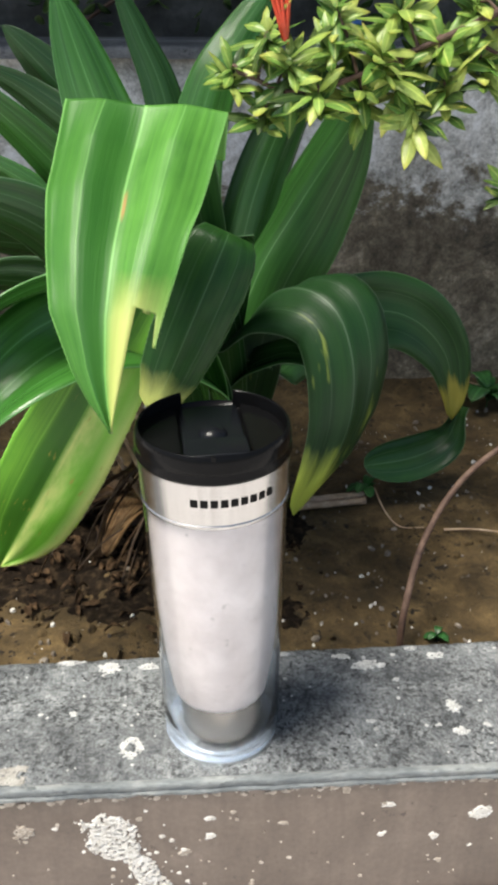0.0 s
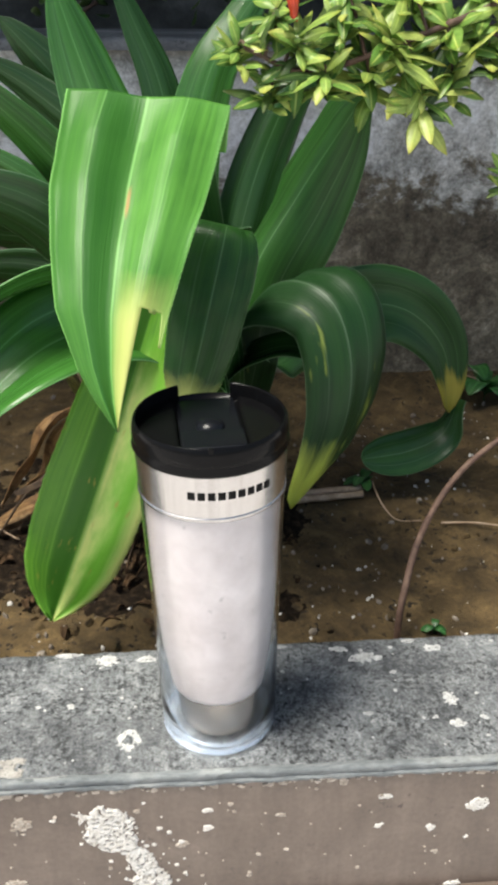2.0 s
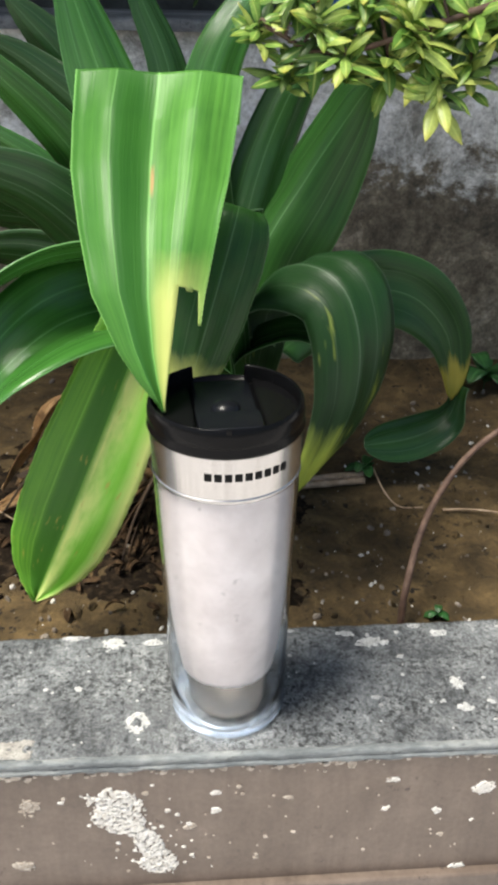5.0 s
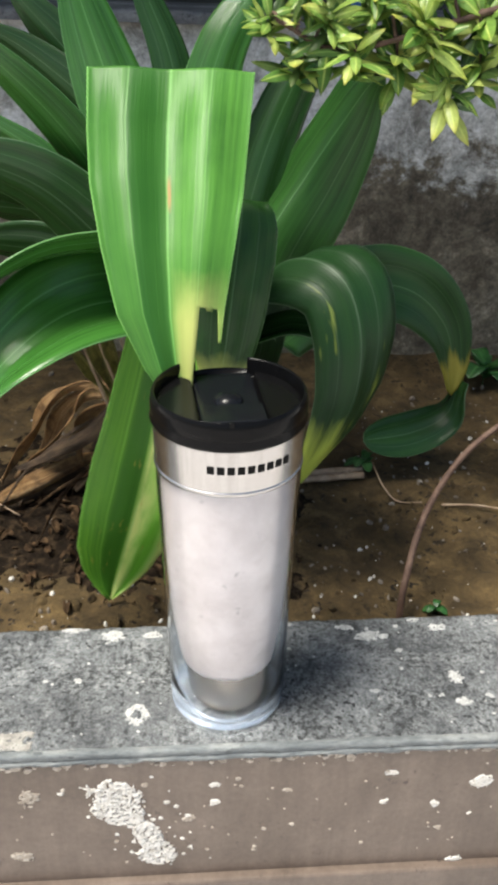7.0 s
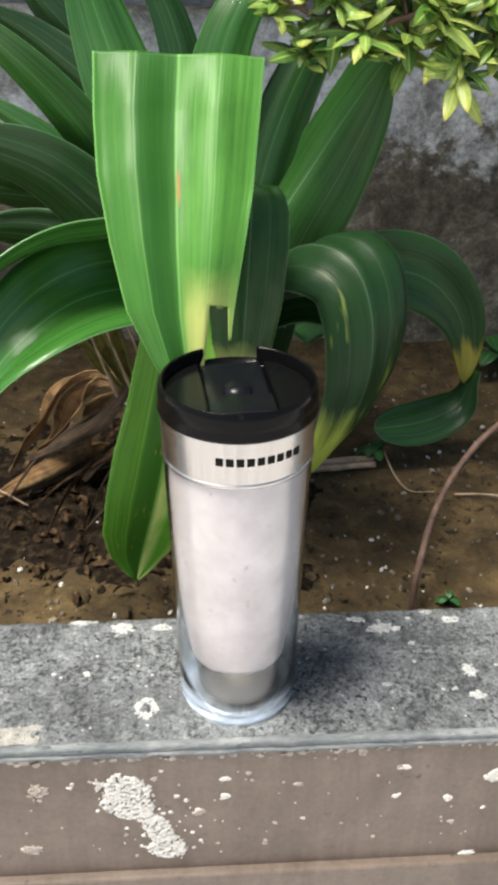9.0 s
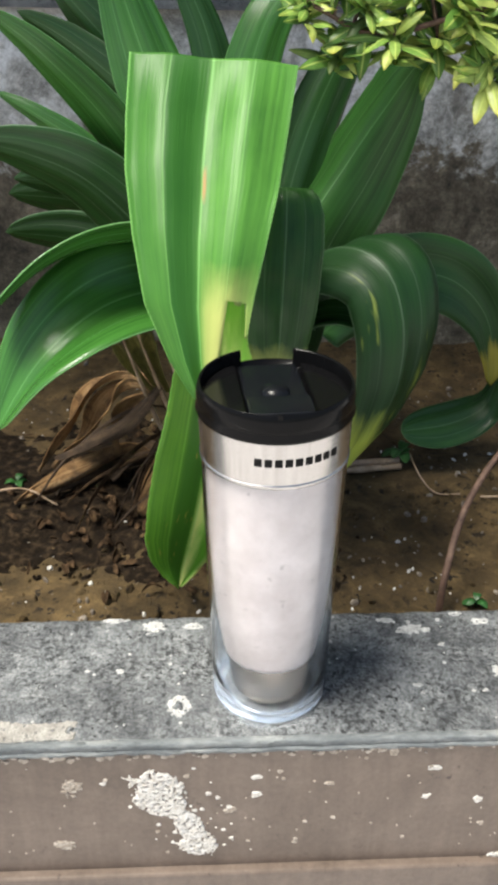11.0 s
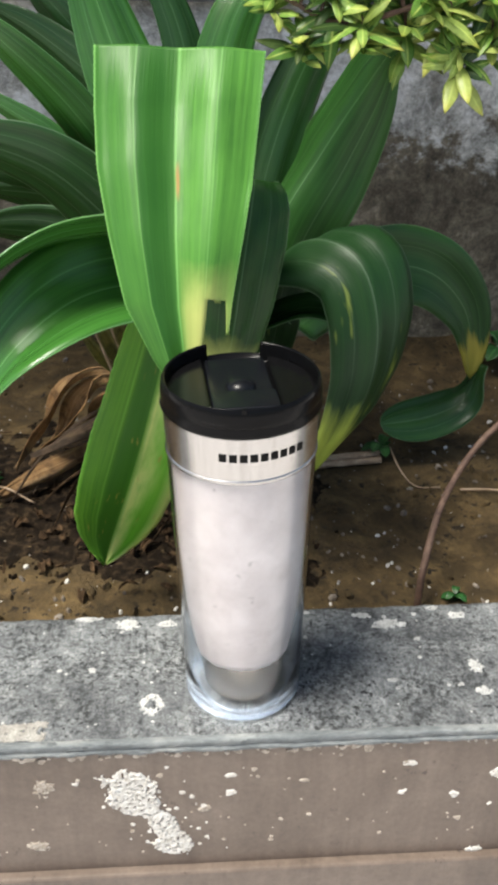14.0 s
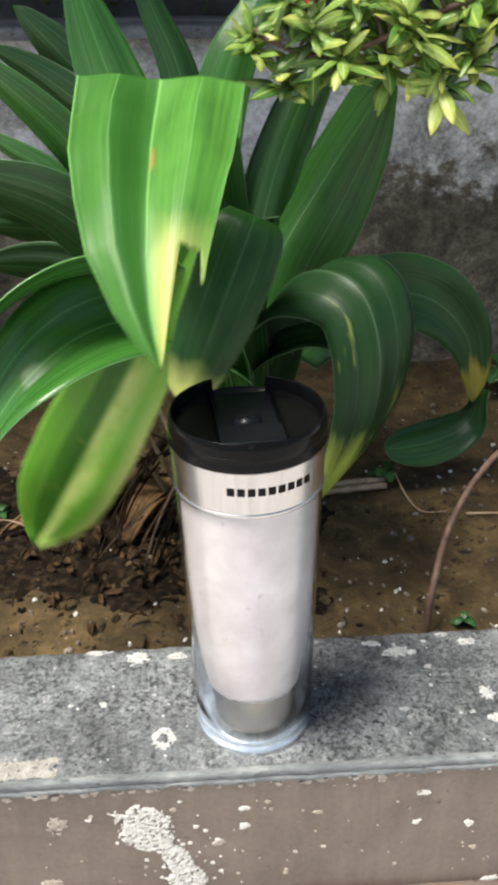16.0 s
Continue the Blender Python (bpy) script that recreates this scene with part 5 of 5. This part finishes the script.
FRONT_ROWS = [
    (0.0, -0.0394, 0.1361, 0.3682, -47.8, 1.9, -7.0),
    (0.5, -0.0358, 0.1362, 0.3670, -38.9, 0.2, -4.1),
    (1.0, -0.0357, 0.1378, 0.3662, -43.0, 2.9, -3.3),
    (1.5, -0.0359, 0.1350, 0.3656, -42.5, 2.0, -4.2),
    (2.0, -0.0364, 0.1363, 0.3679, -45.3, 3.1, -5.8),
    (2.3, -0.0358, 0.1377, 0.3684, -41.5, 3.0, -2.0),
    (2.5, -0.0345, 0.1350, 0.3696, -53.4, -2.2, -0.7),
    (3.0, -0.0348, 0.1364, 0.3666, -52.4, -1.6, 1.8),
    (3.3, -0.0387, 0.1380, 0.3700, -55.1, -1.5, -1.8),
    (3.5, -0.0430, 0.1400, 0.3705, -61.2, 0.9, -0.2),
    (4.0, -0.0404, 0.1366, 0.3688, -55.6, -0.7, -2.6),
    (4.2, -0.0404, 0.1366, 0.3688, -53.6, -0.7, -2.6),
    (5.2, -0.0384, 0.1366, 0.3688, -43.6, -0.7, -2.6),
    (6.3, -0.0486, 0.1369, 0.3704, -58.9, 0.9, -4.7),
    (6.5, -0.0359, 0.1341, 0.3644, -20.0, 0.4, -1.1),
    (7.0, -0.0344, 0.1356, 0.3658, -33.6, -1.3, -1.3),
    (7.5, -0.0341, 0.1311, 0.3634, -22.0, -0.1, -1.1),
    (8.0, -0.0336, 0.1336, 0.3642, -26.9, -0.5, -0.3),
    (8.2, -0.0336, 0.1336, 0.3642, -27.9, -0.5, -0.3),
    (9.2, -0.0336, 0.1336, 0.3642, -29.9, -0.5, -0.3),
    (10.3, -0.0345, 0.1358, 0.3651, -30.4, 0.2, -2.7),
    (10.5, -0.0345, 0.1358, 0.3651, -31.4, 0.2, -2.7),
    (11.0, -0.0360, 0.1360, 0.3644, -33.7, 1.5, -3.0),
    (11.5, -0.0358, 0.1372, 0.3655, -35.9, 1.0, -2.3),
    (12.0, -0.0345, 0.1370, 0.3663, -32.8, -0.3, -2.4),
    (12.3, -0.0423, 0.1385, 0.3724, -61.4, -1.7, -1.4),
    (12.5, -0.0400, 0.1373, 0.3790, -65.5, -6.6, -0.7),
    (12.7, -0.0408, 0.1383, 0.3693, -50.5, 2.0, -4.4),
    (13.0, -0.0471, 0.1391, 0.3706, -54.2, -2.5, -2.7),
    (13.3, -0.0434, 0.1380, 0.3715, -50.1, 4.0, -6.7),
    (13.5, -0.0434, 0.1387, 0.3677, -46.8, 2.4, -6.0),
    (13.7, -0.0383, 0.1358, 0.3677, -41.8, 1.5, -3.2),
    (14.0, -0.0343, 0.1367, 0.3644, -29.2, -0.3, -1.5),
    (14.5, -0.0362, 0.1364, 0.3667, -33.3, 0.1, -2.8),
    (15.0, -0.0378, 0.1328, 0.3674, -38.9, 1.1, -5.0),
    (15.3, -0.0405, 0.1371, 0.3765, -57.9, -2.1, -4.3),
    (15.5, -0.0417, 0.1394, 0.3686, -52.9, 0.1, -0.6),
    (15.7, -0.0443, 0.1404, 0.3838, -70.9, -7.5, 0.3),
    (16.0, -0.0457, 0.1419, 0.3709, -59.1, 1.4, -0.9),
]
LOW_ROWS = [
    (0.0, -0.0280, 0.2050, 0.2620, -8.3, 30.0, -8.0),
    (0.5, -0.0280, 0.2050, 0.2620, -18.1, 24.7, -2.4),
    (1.0, -0.0280, 0.2050, 0.2620, -9.5, 18.2, 10.4),
    (1.5, -0.0280, 0.2050, 0.2620, -13.4, 24.4, -1.7),
    (2.0, -0.0280, 0.2050, 0.2620, -14.8, 21.2, 4.6),
    (2.3, -0.0280, 0.2050, 0.2620, -9.4, 18.0, 10.8),
    (2.5, -0.0280, 0.2050, 0.2620, -13.4, 21.0, 5.1),
    (3.0, -0.0280, 0.2050, 0.2620, -16.7, 21.4, 4.3),
    (3.3, -0.0280, 0.2050, 0.2620, -13.1, 21.2, 4.6),
    (3.5, -0.0280, 0.2050, 0.2620, -8.4, 25.5, -4.0),
    (4.0, -0.0280, 0.2050, 0.2620, -18.1, 27.1, -6.1),
    (4.2, -0.0280, 0.2050, 0.2620, -18.1, 26.1, -6.1),
    (5.2, -0.0280, 0.2050, 0.2620, -18.1, 23.1, -0.1),
    (6.3, -0.0280, 0.2050, 0.2620, -20.7, 26.8, -5.8),
    (6.5, -0.0280, 0.2050, 0.2620, -15.4, 24.5, -2.0),
    (7.0, -0.0280, 0.2050, 0.2620, -9.9, 15.2, 16.3),
    (7.5, -0.0280, 0.2050, 0.2620, -6.5, 12.0, 22.3),
    (8.0, -0.0280, 0.2050, 0.2620, -5.6, 10.9, 24.0),
    (8.2, -0.0280, 0.2050, 0.2620, -5.6, 10.9, 24.0),
    (9.2, -0.0280, 0.2050, 0.2620, -5.6, 12.4, 21.0),
    (10.3, -0.0280, 0.2050, 0.2620, -9.1, 10.5, 24.0),
    (10.5, -0.0280, 0.2050, 0.2620, -9.1, 10.5, 24.0),
    (11.0, -0.0280, 0.2050, 0.2620, -7.8, 11.3, 23.4),
    (11.5, -0.0280, 0.2050, 0.2620, -12.5, 15.9, 15.0),
    (12.0, -0.0280, 0.2050, 0.2620, -7.5, 13.2, 20.1),
    (12.3, -0.0280, 0.2050, 0.2620, -9.5, 19.1, 8.6),
    (12.5, -0.0280, 0.2050, 0.2620, -13.2, 20.4, 6.1),
    (12.7, -0.0280, 0.2050, 0.2620, -7.5, 23.3, 0.3),
    (13.0, -0.0280, 0.2050, 0.2620, -17.7, 27.5, -6.5),
    (13.3, -0.0280, 0.2050, 0.2620, -9.7, 34.8, -8.0),
    (13.5, -0.0280, 0.2050, 0.2620, -10.7, 29.7, -8.0),
    (13.7, -0.0280, 0.2050, 0.2620, -20.2, 28.9, -7.9),
    (14.0, -0.0280, 0.2050, 0.2620, -4.2, 16.8, 13.2),
    (14.5, -0.0280, 0.2050, 0.2620, -9.0, 16.9, 13.0),
    (15.0, -0.0280, 0.2050, 0.2620, -14.8, 19.4, 8.2),
    (15.3, -0.0280, 0.2050, 0.2620, -11.8, 13.9, 18.7),
    (15.5, -0.0280, 0.2050, 0.2620, 6.3, 26.3, -5.3),
    (15.7, -0.0280, 0.2050, 0.2620, -11.3, 14.3, 18.1),
    (16.0, -0.0280, 0.2050, 0.2620, -4.4, 29.0, -8.0),
]
MIDDLE_ROWS = [
    (0.0, 0.0120, 0.1600, 0.2870, -18.4, 24.0, -4.0),
    (0.5, 0.0120, 0.1600, 0.2870, -14.4, 18.0, -2.0),
    (1.0, 0.0120, 0.1600, 0.2870, -16.2, 10.6, 0.5),
    (1.5, 0.0120, 0.1600, 0.2870, -16.0, 17.6, -1.9),
    (2.0, 0.0120, 0.1600, 0.2870, -17.3, 14.0, -0.7),
    (2.3, 0.0120, 0.1600, 0.2870, -15.6, 10.3, 0.5),
    (2.5, 0.0120, 0.1600, 0.2870, -20.9, 13.7, -0.6),
    (3.0, 0.0120, 0.1600, 0.2870, -20.5, 14.2, -0.7),
    (3.3, 0.0120, 0.1600, 0.2870, -21.7, 14.0, -0.7),
    (3.5, 0.0120, 0.1600, 0.2870, -24.4, 18.9, -2.3),
    (4.0, 0.0120, 0.1600, 0.2870, -21.9, 20.7, -2.9),
    (4.2, 0.0120, 0.1600, 0.2870, -21.0, 19.6, -2.5),
    (5.2, 0.0120, 0.1600, 0.2870, -16.5, 16.1, -1.4),
    (6.3, 0.0120, 0.1600, 0.2870, -23.4, 20.4, -2.8),
    (6.5, 0.0120, 0.1600, 0.2870, -14.0, 17.8, -1.9),
    (7.0, 0.0120, 0.1600, 0.2870, -14.0, 7.1, 1.6),
    (7.5, 0.0120, 0.1600, 0.2870, -14.0, 3.4, 2.8),
    (8.0, 0.0120, 0.1600, 0.2870, -14.0, 2.2, 3.2),
    (8.2, 0.0120, 0.1600, 0.2870, -14.0, 2.2, 3.2),
    (9.2, 0.0120, 0.1600, 0.2870, -14.0, 3.9, 2.7),
    (10.3, 0.0120, 0.1600, 0.2870, -14.0, 1.7, 3.4),
    (10.5, 0.0120, 0.1600, 0.2870, -14.0, 1.7, 3.4),
    (11.0, 0.0120, 0.1600, 0.2870, -14.0, 2.7, 3.1),
    (11.5, 0.0120, 0.1600, 0.2870, -14.0, 7.9, 1.4),
    (12.0, 0.0120, 0.1600, 0.2870, -14.0, 4.8, 2.4),
    (12.3, 0.0120, 0.1600, 0.2870, -24.5, 11.6, 0.1),
    (12.5, 0.0120, 0.1600, 0.2870, -26.4, 13.1, -0.4),
    (12.7, 0.0120, 0.1600, 0.2870, -19.6, 16.4, -1.5),
    (13.0, 0.0120, 0.1600, 0.2870, -21.3, 21.2, -3.0),
    (13.3, 0.0120, 0.1600, 0.2870, -19.4, 24.0, -4.0),
    (13.5, 0.0120, 0.1600, 0.2870, -18.0, 23.7, -3.9),
    (13.7, 0.0120, 0.1600, 0.2870, -15.7, 22.8, -3.6),
    (14.0, 0.0120, 0.1600, 0.2870, -14.0, 8.9, 1.0),
    (14.5, 0.0120, 0.1600, 0.2870, -14.0, 9.0, 1.0),
    (15.0, 0.0120, 0.1600, 0.2870, -14.4, 11.9, 0.0),
    (15.3, 0.0120, 0.1600, 0.2870, -22.9, 5.6, 2.1),
    (15.5, 0.0120, 0.1600, 0.2870, -20.7, 19.9, -2.6),
    (15.7, 0.0120, 0.1600, 0.2870, -28.8, 6.0, 2.0),
    (16.0, 0.0120, 0.1600, 0.2870, -23.5, 22.8, -3.6),
]
motions()
